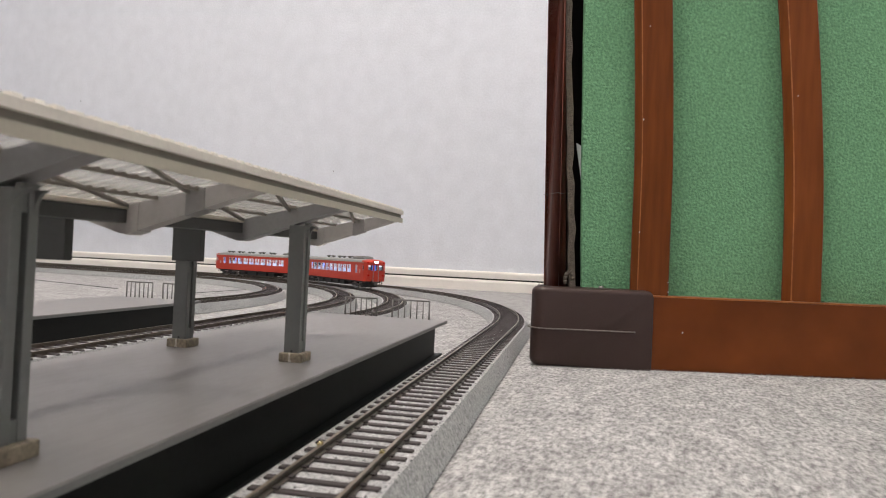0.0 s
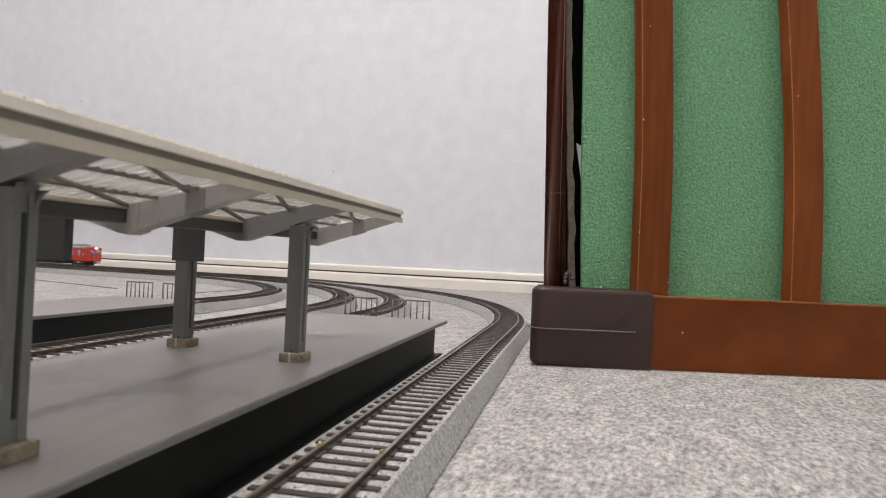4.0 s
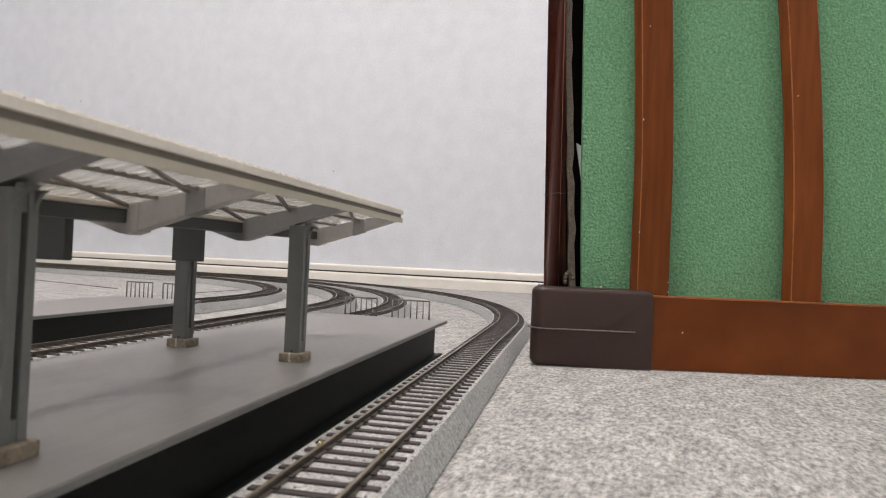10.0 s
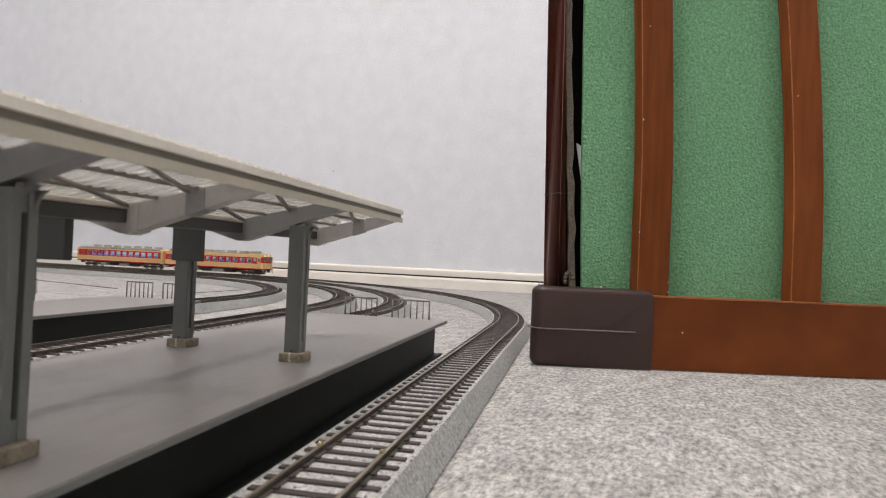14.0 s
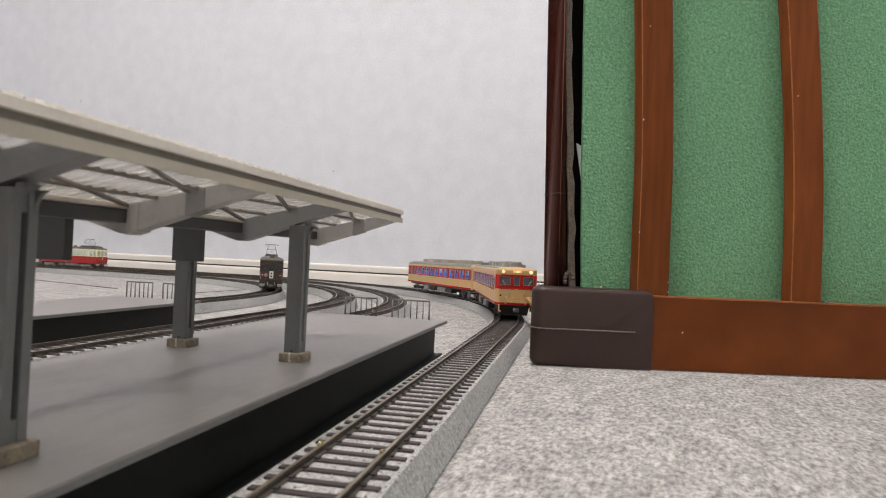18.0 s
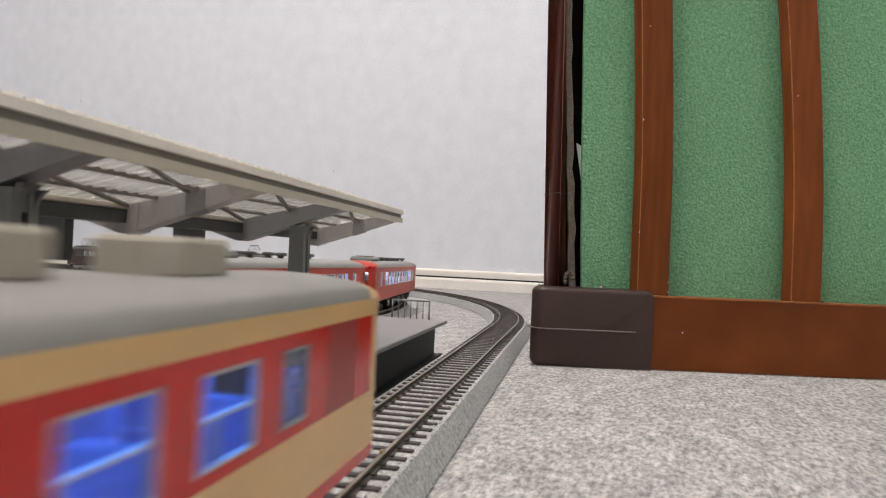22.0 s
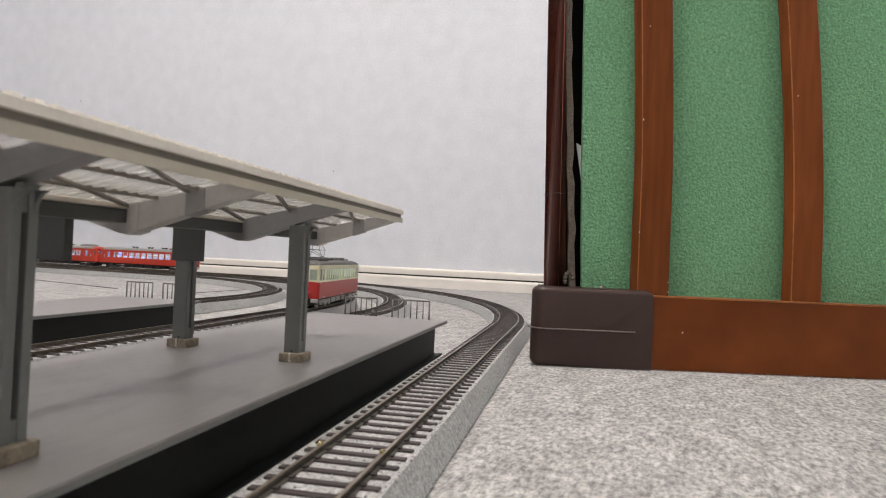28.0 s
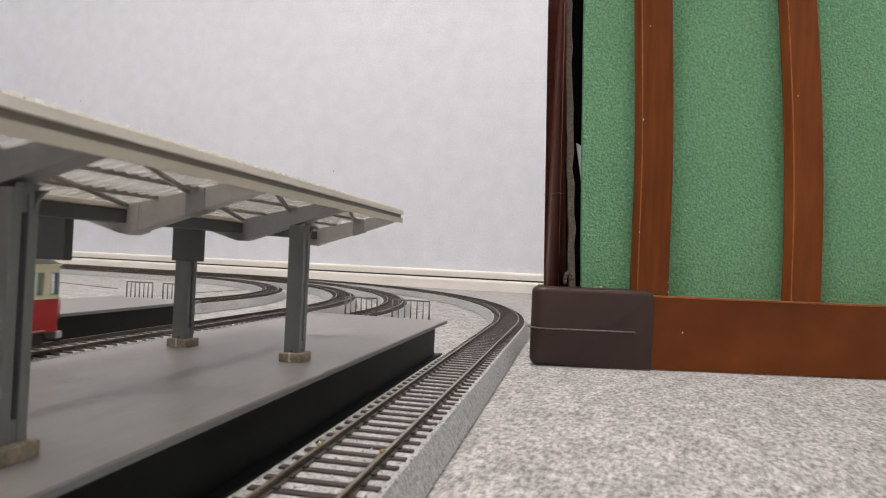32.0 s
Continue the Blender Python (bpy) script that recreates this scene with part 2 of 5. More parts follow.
SEAT_PALE = mat("seat_pale_blue", (0.42, 0.47, 0.60), rough=0.85, vary=0.2)
SEAT_GREEN = mat("seat_green", (0.12, 0.21, 0.09), rough=0.9, vary=0.2)
LENS = mat("lamp_lens", (0.75, 0.68, 0.5), rough=0.15, vary=0.03)


# ---- mesh builder ----
class Geo:
    """Collects faces of one mesh; mats are slot numbers."""

    def __init__(self):
        self.v, self.f, self.m, self.smooth = [], [], [], []

    def add(self, verts, faces, mat_no=0, smooth=False):
        k = len(self.v)
        self.v.extend([tuple(q) for q in verts])
        for f in faces:
            self.f.append([k + i for i in f])
            self.m.append(mat_no)
            self.smooth.append(smooth)
        return self

    def box(self, a, b, mat_no=0, m=None, c=0.0):
        """A box between two corners with chamfered edges (c)."""
        lo = [min(p, q) for p, q in zip(a, b)]
        hi = [max(p, q) for p, q in zip(a, b)]
        if c <= 0:
            vs = [Vector((x, y, z)) for x in (lo[0], hi[0]) for y in (lo[1], hi[1]) for z in (lo[2], hi[2])]
            fs = [(0, 1, 3, 2), (4, 6, 7, 5), (0, 4, 5, 1), (2, 3, 7, 6), (0, 2, 6, 4), (1, 5, 7, 3)]
            if m:
                vs = [m @ q for q in vs]
            return self.add(vs, fs, mat_no)
        bm = bmesh.new()
        bmesh.ops.create_cube(bm, size=1)
        for q in bm.verts:
            q.co = Vector([lo[i] if q.co[i] < 0 else hi[i] for i in range(3)])
        bmesh.ops.bevel(bm, geom=list(bm.edges), offset=c, segments=2, affect="EDGES", profile=0.5)
        if m:
            bm.transform(m)
        bm.verts.index_update()
        self.add([q.co for q in bm.verts], [[q.index for q in f.verts] for f in bm.faces], mat_no)
        bm.free()
        return self

    def prism(self, prof, y0, y1, mat_no=0, m=None, smooth=False):
        """A closed profile of (x, z) drawn out along y."""
        n = len(prof)
        vs = [Vector((x, y, z)) for y in (y0, y1) for x, z in prof]
        if m:
            vs = [m @ q for q in vs]
        self.add(vs, [(i, (i + 1) % n, n + (i + 1) % n, n + i) for i in range(n)], mat_no, smooth)
        self.add(vs, [tuple(range(n - 1, -1, -1)), tuple(range(n, 2 * n))], mat_no)
        return self

    def tube(self, p, q, r, n=8, mat_no=0, r2=None, smooth=True, caps=True):
        p, q = Vector(p), Vector(q)
        d = (q - p).normalized()
        a = d.orthogonal().normalized()
        b = d.cross(a)
        r2 = r if r2 is None else r2
        vs = [p + (a * math.cos(t) + b * math.sin(t)) * r for t in [2 * math.pi * i / n for i in range(n)]]
        vs += [q + (a * math.cos(t) + b * math.sin(t)) * r2 for t in [2 * math.pi * i / n for i in range(n)]]
        self.add(vs, [(i, (i + 1) % n, n + (i + 1) % n, n + i) for i in range(n)], mat_no, smooth)
        if caps:
            self.add(vs, [tuple(range(n - 1, -1, -1)), tuple(range(n, 2 * n))], mat_no)
        return self

    def sweep(self, prof, stations, mat_no=0, closed=False, cap=False, ring=True):
        """A profile of (offset to the right, z) carried along stations of (x, y, right_x, right_y)."""
        n = len(prof)
        vs = [(x + rx * o, y + ry * o, z) for x, y, rx, ry in stations for o, z in prof]
        k = len(stations)
        fs = []
        for i in range(k if closed else k - 1):
            j = (i + 1) % k
            for a in range(n if ring else n - 1):
                b = (a + 1) % n
                fs.append((i * n + a, i * n + b, j * n + b, j * n + a))
        self.add(vs, fs, mat_no)
        if cap and not closed:
            self.add(vs, [tuple(range(n)), tuple(range((k - 1) * n + n - 1, (k - 1) * n - 1, -1))], mat_no)
        return self

    def mesh(self, name, mats):
        me = bpy.data.meshes.new(name)
        me.from_pydata(self.v, [], self.f)
        for x in mats:
            me.materials.append(x)
        me.polygons.foreach_set("material_index", self.m)
        me.polygons.foreach_set("use_smooth", self.smooth)
        bm = bmesh.new()
        bm.from_mesh(me)
        bmesh.ops.remove_doubles(bm, verts=bm.verts, dist=1e-6)
        bmesh.ops.recalc_face_normals(bm, faces=bm.faces)
        bm.to_mesh(me)
        bm.free()
        me.update()
        return me


def part(name, geo, mats, parent=None, label="", at=None):
    me = geo if isinstance(geo, bpy.types.Mesh) else geo.mesh(name, mats if isinstance(mats, (list, tuple)) else [mats])
    ob = new(name, me)
    if parent:
        ob.parent = parent
    if at is not None:
        ob.matrix_basis = at
    if label:
        tagged(ob, label)
    return ob


def thing(name, label, category, group="", kind="", at=None):
    ob = new(name)
    ob.empty_display_size = 0.02
    if at is not None:
        ob.matrix_basis = at
    return tagged(ob, label, category, group, kind)


# ---- the room ----
WALL_TURN = math.radians(81.26)
WD = Vector((-math.sin(WALL_TURN), math.cos(WALL_TURN), 0))      # along the far wall, to the west
WN = Vector((-WD.y, WD.x, 0))                                    # out of the room is -WN
WN = WN if WN.y < 0 else -WN                                     # points into the room
WALL_M = Matrix(((-WD.x, -WN.x, 0, 0.0), (-WD.y, -WN.y, 0, 1.3459), (0, 0, 1, 0), (0, 0, 0, 1)))  # x east along the wall, y out of the room
ROOM_W, ROOM_E, ROOM_D, ROOM_H = -2.7, 1.6, 3.0, 2.4

g = Geo().box((ROOM_W - 0.1, -ROOM_D - 0.1, -0.06), (ROOM_E + 0.1, 0.1, 0.0))
floor = tagged(part("floor", g, CARPET, at=WALL_M), "mottled light grey needle-felt carpet tiles", "floor", kind="structure")
g = Geo().box((ROOM_W - 0.1, 0.0, 0.0), (ROOM_E + 0.1, 0.1, ROOM_H))
tagged(part("wall_north", g, PAPER, at=WALL_M), "pale blue-grey mottled wallpaper wall", "wall", kind="structure")
g = Geo().box((ROOM_W - 0.1, -ROOM_D - 0.1, 0.0), (ROOM_E + 0.1, -ROOM_D, ROOM_H))
tagged(part("wall_south", g, PAPER, at=WALL_M), "plain pale wallpaper wall", "wall", kind="structure")
g = Geo().box((ROOM_W - 0.1, -ROOM_D, 0.0), (ROOM_W, 0.0, ROOM_H))
tagged(part("wall_west", g, PAPER, at=WALL_M), "plain pale wallpaper wall", "wall", kind="structure")
g = Geo().box((ROOM_E, -ROOM_D, 0.0), (ROOM_E + 0.1, 0.0, ROOM_H))
tagged(part("wall_east", g, PAPER, at=WALL_M), "plain pale wallpaper wall", "wall", kind="structure")
g = Geo().box((ROOM_W - 0.1, -ROOM_D - 0.1, ROOM_H), (ROOM_E + 0.1, 0.1, ROOM_H + 0.08))
tagged(part("ceiling", g, PLASTER, at=WALL_M), "plain white ceiling", "ceiling", kind="structure")

# skirting: two rounded fillets with a dark groove between them
bb = tagged(new("baseboard"), "cream moulded skirting board with a dark groove", "baseboard", kind="structure")
bb.matrix_basis = WALL_M


def moulding(z0, z1, depth, r):
    """A board with a quarter-round nose along its top."""
    prof = [(-0.0004, z0), (-depth + 0.3 * r, z0), (-depth, z1 - r)]
    prof += [(-depth + r - r * math.cos(a), z1 - r + r * math.sin(a)) for a in [math.radians(15 * i) for i in range(1, 7)]] + [(-0.0004, z1)]
    n = len(prof)
    vs = [Vector((x, y, z)) for x in (ROOM_W, ROOM_E) for y, z in prof]
    return Geo().add(vs, [(i, (i + 1) % n, n + (i + 1) % n, n + i) for i in range(n)])


part("lower_moulding", moulding(0.0, 0.0232, 0.0120, 0.0052), BASEBOARD, bb)
part("groove", Geo().box((ROOM_W, -0.0016, 0.0232), (ROOM_E, -0.0004, 0.0264)), GROOVE, bb, "dark groove")
part("upper_moulding", moulding(0.0264, 0.0414, 0.0095, 0.0048), BASEBOARD, bb)

# carpet joints
for a, b in (((-1.35, 1.093), (-0.636, 0.813)), ((-0.517, 0.815), (-0.512, 0.965))):
    a, b = Vector((*a, 0)), Vector((*b, 0))
    d = (b - a).normalized()
    s_ = Vector((d.y, -d.x, 0)) * 0.0012
    up = Vector((0, 0, 0.0006))
    g = Geo().add([a - s_, a + s_, b + s_, b - s_, a - s_ + up, a + s_ + up, b + s_ + up, b - s_ + up],
                  [(0, 1, 2, 3), (4, 5, 6, 7), (0, 1, 5, 4), (2, 3, 7, 6), (1, 2, 6, 5), (3, 0, 4, 7)])
    me_ = g.mesh("carpet_joint", [SEAM])
    ob = part("carpet_joint", me_, None, floor)
    ob.matrix_parent_inverse = WALL_M.inverted()

# ceiling lamp body
cl = thing("ceiling_lamp", "oblong white ceiling lamp", "lamp", at=pose(LAMP_AT[0], LAMP_AT[1], ROOM_H))
part("lamp_base", Geo().box((-0.13, -0.32, -0.012), (0.13, 0.32, 0.0), c=0.004), PLASTER, cl)


# ---- tracks ----
class Loop:
    """A closed line: near straight (north), 80.6 degree bend, far straight, and the way round behind. s = 0 where the first bend begins."""

    def __init__(self, x, yc, r, xl, yb, r2, r3):
        a1 = math.radians(80.58)
        self.seg = []
        px, py, th = x, yc, math.pi / 2

        def arc(rad, ang):
            nonlocal px, py, th
            self.seg.append((rad * ang, px, py, th, rad))
            px += rad * (math.sin(th + ang) - math.sin(th))
            py += rad * (math.cos(th) - math.cos(th + ang))
            th += ang

        def run(ln):
            nonlocal px, py
            self.seg.append((ln, px, py, th, 0.0))
            px += ln * math.cos(th)
            py += ln * math.sin(th)

        arc(r, a1)
        run((px - xl - r2 * (1 + math.sin(th))) / -math.cos(th))
        arc(r2, math.radians(180 - 80.58))
        run(py - yb - r3)
        arc(r3, math.pi / 2)
        run(x - r3 - px)
        arc(r3, math.pi / 2)
        run(yc - py)
        self.length = sum(q[0] for q in self.seg)

    def at(self, s):
        """Place, heading angle."""
        s %= self.length
        for ln, px, py, th, rad in self.seg:
            if s <= ln:
                break
            s -= ln
        if rad:
            a = s / rad
            return px + rad * (math.sin(th + a) - math.sin(th)), py + rad * (math.cos(th) - math.cos(th + a)), th + a
        return px + s * math.cos(th), py + s * math.sin(th), th

    def stations(self, s0, s1, step):
        k = max(1, int(math.ceil((s1 - s0) / step)))
        out = []
        for i in range(k + 1):
            x, y, th = self.at(s0 + (s1 - s0) * i / k)
            out.append((x, y, math.sin(th), -math.cos(th)))
        return out


RAIL_Z = 0.0115
LOOPS = {
    "outer": Loop(-0.0543, 0.5239, 0.7615, -1.86, -0.55, 0.50, 0.45),
    "second": Loop(-0.1829, 0.564, 0.6691, -1.80, -0.49, 0.45, 0.40),
    "third": Loop(-0.2428, 0.5565, 0.6147, -1.74, -0.43, 0.40, 0.36),
    "inner": Loop(-0.3653, 0.6339, 0.4788, -1.68, -0.37, 0.36, 0.32),
}
PITCH = 0.0076


def build_track(name, label, near_s, top=0.0151, lift=0.0):
    """near_s: the stretch whose sleepers are single pieces. lift: how much the bed stands higher under the rails."""
    lp = LOOPS[name]
    tr = thing("model_track", label, "railway track", group="model railway tracks")
    st = lp.stations(0, lp.length, 0.02)[:-1]
    g = Geo().sweep([(-top - 0.0036, 0.0), (-top - 0.0036, 0.0007), (-top - 0.0043, 0.0007), (-top, 0.0091 + lift),
                     (top, 0.0091 + lift), (top + 0.0043, 0.0007), (top + 0.0036, 0.0007), (top + 0.0036, 0.0)], st, closed=True, ring=False)
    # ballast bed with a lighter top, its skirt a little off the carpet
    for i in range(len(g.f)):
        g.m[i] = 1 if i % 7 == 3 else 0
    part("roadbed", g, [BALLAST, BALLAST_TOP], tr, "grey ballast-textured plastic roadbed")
    for side in (-1, 1):
        o = side * 0.0086
        prof = [(o - 0.0011, 0.0094), (o - 0.0011, 0.0098), (o - 0.0003, 0.0101), (o - 0.0003, 0.0107 + lift), (o - 0.00048, 0.0109 + lift), (o - 0.00048, RAIL_Z + lift),
                (o + 0.00048, RAIL_Z + lift), (o + 0.00048, 0.0109 + lift), (o + 0.0003, 0.0107 + lift), (o + 0.0003, 0.0101), (o + 0.0011, 0.0098), (o + 0.0011, 0.0094)]
        g = Geo().sweep(prof, st, closed=True)
        # head face takes the lighter colour that imitates reflected wall light
        g.m = [1 if i % 12 == 5 else 0 for i in range(len(g.f))]
        part("rail", g, [RAIL, RAIL_TOP], tr, "dull nickel rail, its head lightened for reflected wall light")
    one = Geo().box((-0.0138, -0.00125, 0.0080), (0.0138, 0.00125, 0.0097 + lift), c=0.0003)
    for o in (-0.0086, 0.0086):
        one.box((o - 0.0019, -0.0008, 0.0095 + lift * 0.8), (o + 0.0019, 0.0008, 0.0102 + lift * 0.8))
    one = one.mesh("sleeper", [SLEEPER])
    n = int(lp.length / PITCH)
    rest = Geo()
    for i in range(n):
        s = (i + 0.5) * lp.length / n
        t = s - lp.length if s > lp.length / 2 else s
        x, y, th = lp.at(s)
        m = pose(x, y, 0, 0, 0, math.degrees(th) - 90)
        if near_s[0] <= t <= near_s[1]:
            part("sleeper", one, None, tr, at=m)
        else:
            rest.box((-0.0138, -0.00125, 0.0080), (0.0138, 0.00125, 0.0097 + lift), m=m)
    tagged(part("sleeper_run", rest, SLEEPER, tr), kind="stuff")
    return tr


near_track = build_track("outer", "model track on grey roadbed along the platform, nickel rails", (-0.50, 0.12))
build_track("second", "model track on grey roadbed behind the covered platform", (-0.16, 0.30))
build_track("third", "model track on grey roadbed between the two platforms", (-0.42, 0.16), 0.0137, 0.0008)
build_track("inner", "innermost model track on grey roadbed beside the low platform", (-0.16, 0.20))
# loose ballast grains on the bed of the nearest track
rng = random.Random(5)
grains = Geo()
lp = LOOPS["outer"]
for k in range(3400):
    s_ = rng.uniform(-0.50, -0.08) if k < 2600 else rng.uniform(-0.08, 0.20)
    o_ = rng.uniform(-0.0150, 0.0150) if k % 3 else rng.choice((-1, 1)) * rng.uniform(0.0139, 0.0192)
    z_ = 0.0091 if abs(o_) < 0.0151 else 0.0091 * (0.0196 - abs(o_)) / 0.0045
    x_, y_, th_ = lp.at(s_)
    x_, y_ = x_ + math.sin(th_) * o_, y_ - math.cos(th_) * o_
    r_ = rng.uniform(0.00022, 0.00055)
    a_ = rng.uniform(0, 3)
    q_ = [(x_ + r_ * rng.uniform(0.7, 1.3) * math.cos(a_ + j * math.pi / 2), y_ + r_ * rng.uniform(0.7, 1.3) * math.sin(a_ + j * math.pi / 2), z_ + rng.uniform(-0.0001, 0.0002)) for j in range(4)]
    q_.append((x_, y_, z_ + r_ * rng.uniform(0.5, 1.0)))
    grains.add(q_, [(0, 1, 4), (1, 2, 4), (2, 3, 4), (3, 0, 4)])
tagged(part("ballast_grain", grains, GRAIN, near_track), kind="stuff")
# brass rail joiners where two track pieces meet
for x_, y_ in ((-0.0635, 0.1612), (-0.0462, 0.1598)):
    tagged(part("rail_joiner", Geo().box((-0.0011, -0.0045, 0), (0.0011, 0.0045, 0.0010), c=0.0003).tube((0.0, -0.0009, 0.0018), (0.0, 0.0009, 0.0018), 0.0006, 8, 1), [RAIL, BRASS], at=pose(x_, y_, 0.0098)),
           "small brass rail joiner on the track", "rail joiner", "rail joiners")


# ---- platforms ----
def platform(label, x0, x1, y0, y1):
    """x0 far edge, x1 near edge."""
    pf = thing("station_platform", label, "platform", group="station platforms")
    part("deck", Geo().box((x0, y0, 0.0209), (x1, y1, 0.0225), c=0.0003), DECK, pf, "smooth grey platform surface")
    part("platform_wall", Geo().box((x0 + 0.006, y0 + 0.004, 0.0), (x1 - 0.006, y1 - 0.007, 0.0209)), BASE_BLACK, pf, "black platform side wall")
    g = Geo().box((x0 + 0.003, y0 + 0.002, 0.0), (x1 - 0.0025, y1 + 0.001, 0.0012), c=0.0002)
    part("foot_flange", g, BASE_BLACK, pf)
    part("edge_strip", Geo().box((x1 - 0.0012, y0, 0.0206), (x1 + 0.0003, y1, 0.0221)), DECK_EDGE, pf)
    return pf


PZ = 0.0225
platform("grey model platform with black sides carrying a canopy", -0.1690, -0.0794, -0.26, 0.4095)
platform("low grey model platform with black sides and no canopy", -0.3455, -0.2745, -0.20, 0.443)


def fence(x0, x1, y, bars):
    fe = thing("platform_fence", "small grey barred fence panel at the platform end", "fence", "platform end fences", at=pose((x0 + x1) / 2, y, PZ))
    w = x1 - x0
    part("top_rail", Geo().tube((-w / 2, 0, 0.0116), (w / 2, 0, 0.0116), 0.00055, 6), FENCE_GREY, fe)
    for i in range(bars):
        x = -w / 2 + w * i / (bars - 1)
        r = 0.00055 if i in (0, bars - 1) else 0.0004
        part("fence_bar", Geo().tube((x, 0, 0), (x, 0, 0.0116), r, 6), FENCE_GREY, fe)


fence(-0.1470, -0.1255, 0.4065, 7)
fence(-0.1150, -0.0905, 0.4065, 7)
fence(-0.3350, -0.3130, 0.4390, 7)
fence(-0.3040, -0.2810, 0.4390, 7)


# ---- the canopy ----
canopy = thing("platform_canopy", "grey model platform canopy with milky corrugated butterfly roof", "platform canopy")
XC, XE, XF = -0.122, -0.0795, -0.1645
Y0, Y1 = -0.24, 0.2880
SAG = 0.0065                                                     # the roof droops a little towards its near end


def roof_z(x):
    """Underside of the sheet over the two slopes."""
    return 0.0722 + 0.226 * abs(x - XC)


def sagged(geo):
    geo.v = [(x, y, z - SAG * (Y1 - y)) for x, y, z in geo.v]
    return geo


RAFTERS = [(0.2866, 0.0016)]
for i in range(1, 9):
    RAFTERS.append((0.2187 - 0.0610 * (i - 1), 0.0028) if i % 2 else (0.1567 - 0.0615 * (i - 2), 0.0026))
for i, (y, wide) in enumerate(RAFTERS):
    held = i % 2 == 1                                            # carried by posts, moulded in one with them
    east = [(-0.0803, roof_z(-0.0803)), (-0.0803, 0.0777), (-0.1185, 0.0651), (-0.1185, roof_z(-0.1185))]
    west = [(-0.1185, roof_z(-0.1185)), (-0.1185, 0.0651), (-0.1208, 0.0651), (-0.1637, 0.0777), (-0.1637, roof_z(-0.1637)), (XC, roof_z(XC))]
    arm = POST_ARM if held else RAFTER_GREY
    raf = part("rafter", sagged(Geo().prism(east, y - wide, y + wide)), arm, canopy, "tapered grey rafter")
    part("west_arm", sagged(Geo().prism(west, y - wide + 0.0004, y + wide - 0.0004)), arm, raf)
    if not held:
        # bearing pad where a post could stand, and the thicker foot at the valley
        part("bearing_pad", sagged(Geo().prism([(-0.1012, roof_z(-0.1012) - 0.0002), (-0.1012, 0.0704), (-0.0958, 0.0722), (-0.0958, roof_z(-0.0958) - 0.0002)], y - wide - 0.0004, y + wide + 0.0004)), PAD_GREY, raf, "darker grey bearing pad")
        part("foot_plate", sagged(Geo().prism([(-0.1187, roof_z(-0.1187) - 0.0002), (-0.1187, 0.0648), (-0.1152, 0.0659), (-0.1152, roof_z(-0.1152) - 0.0002)], y - wide - 0.0004, y + wide + 0.0004)), RAFTER_GREY, raf)
for (ya, wa), (yb, wb) in zip(RAFTERS, RAFTERS[1:]):
    part("valley_beam", sagged(Geo().box((XC - 0.0035, yb + wb, 0.0680), (XC + 0.0035, ya - wa, 0.0716), c=0.0003)), SIGN_DARK, canopy, "dark grey valley beam")
    part("valley_gutter", sagged(Geo().box((XC - 0.0040, yb + wb, 0.0717), (XC + 0.0040, ya - wa, 0.0730), c=0.0002)), FASCIA, canopy, "beige valley gutter")


for side in (1, -1):
    xe = XE if side > 0 else XF
    for k in (0.28, 0.56, 0.80):
        x = XC + (xe - XC) * k
        z = roof_z(x)
        part("purlin", sagged(Geo().box((x - 0.0006, Y0, z - 0.0005), (x + 0.0006, Y1, z + 0.0006))), PURLIN, canopy)
    for (ya, wa), (yb, wb) in zip(RAFTERS, RAFTERS[1:]):
        for p, q in (((0.08, ya - wa), (0.50, yb + wb)), ((0.50, ya - wa), (0.95, yb + wb))):
            a, b = XC + (xe - XC) * p[0], XC + (xe - XC) * q[0]
            gg = Geo().tube((a, p[1], roof_z(a) - 0.0003), (b, q[1], roof_z(b) - 0.0003), 0.00072, 4)
            part("brace", sagged(gg), PURLIN, canopy)
    # corrugated sheet, wave along the roof
    g = Geo()
    rows = []
    for j in range(132):
        y = Y0 + (Y1 - Y0) * j / 132
        for dy, w in ((0.0, 0.0008), (0.0015, 0.0008), (0.0020, -0.0008), (0.0035, -0.0008)):
            rows.append([(XC + (xe - side * 0.0008 - XC) * k / 3, y + dy, roof_z(XC + (xe - XC) * k / 3) + 0.0008 + w) for k in range(4)])
    vs = [p for r_ in rows for p in r_]
    g.add(vs, [(j * 4 + k, j * 4 + k + 1, j * 4 + k + 5, j * 4 + k + 4) for j in range(len(rows) - 1) for k in range(3)])
    part("roof_sheet", sagged(g), SHEET, canopy, "milky corrugated roof sheet")
    # fascia, a taupe strip painting the shadow line, and the upstand of the sheet with its toothed rim
    o = side * 0.0010
    part("fascia", sagged(Geo().box((xe, Y0, 0.0771), (xe + o * 0.7, Y1 + 0.001, 0.0793))), FASCIA, canopy, "grey fascia board")
    part("shadow_joint", sagged(Geo().box((xe - o * 0.9, Y0, 0.0793), (xe - o * 0.2, Y1 + 0.001, 0.0809))), PURLIN, canopy)
    g = Geo().box((xe - o, Y0, 0.0809), (xe + o * 0.9, Y1 + 0.001, 0.0827))
    for j in range(132):
        y = Y0 + (j + 0.25) * 0.004
        g.prism([(xe - o, 0.0827), (xe - o, 0.0834), (xe + o * 0.5, 0.0834), (xe + o * 0.9, 0.0827)], y, y + 0.0020)
    part("eaves_rim", sagged(g), IVORY, canopy, "ivory toothed roof edge")


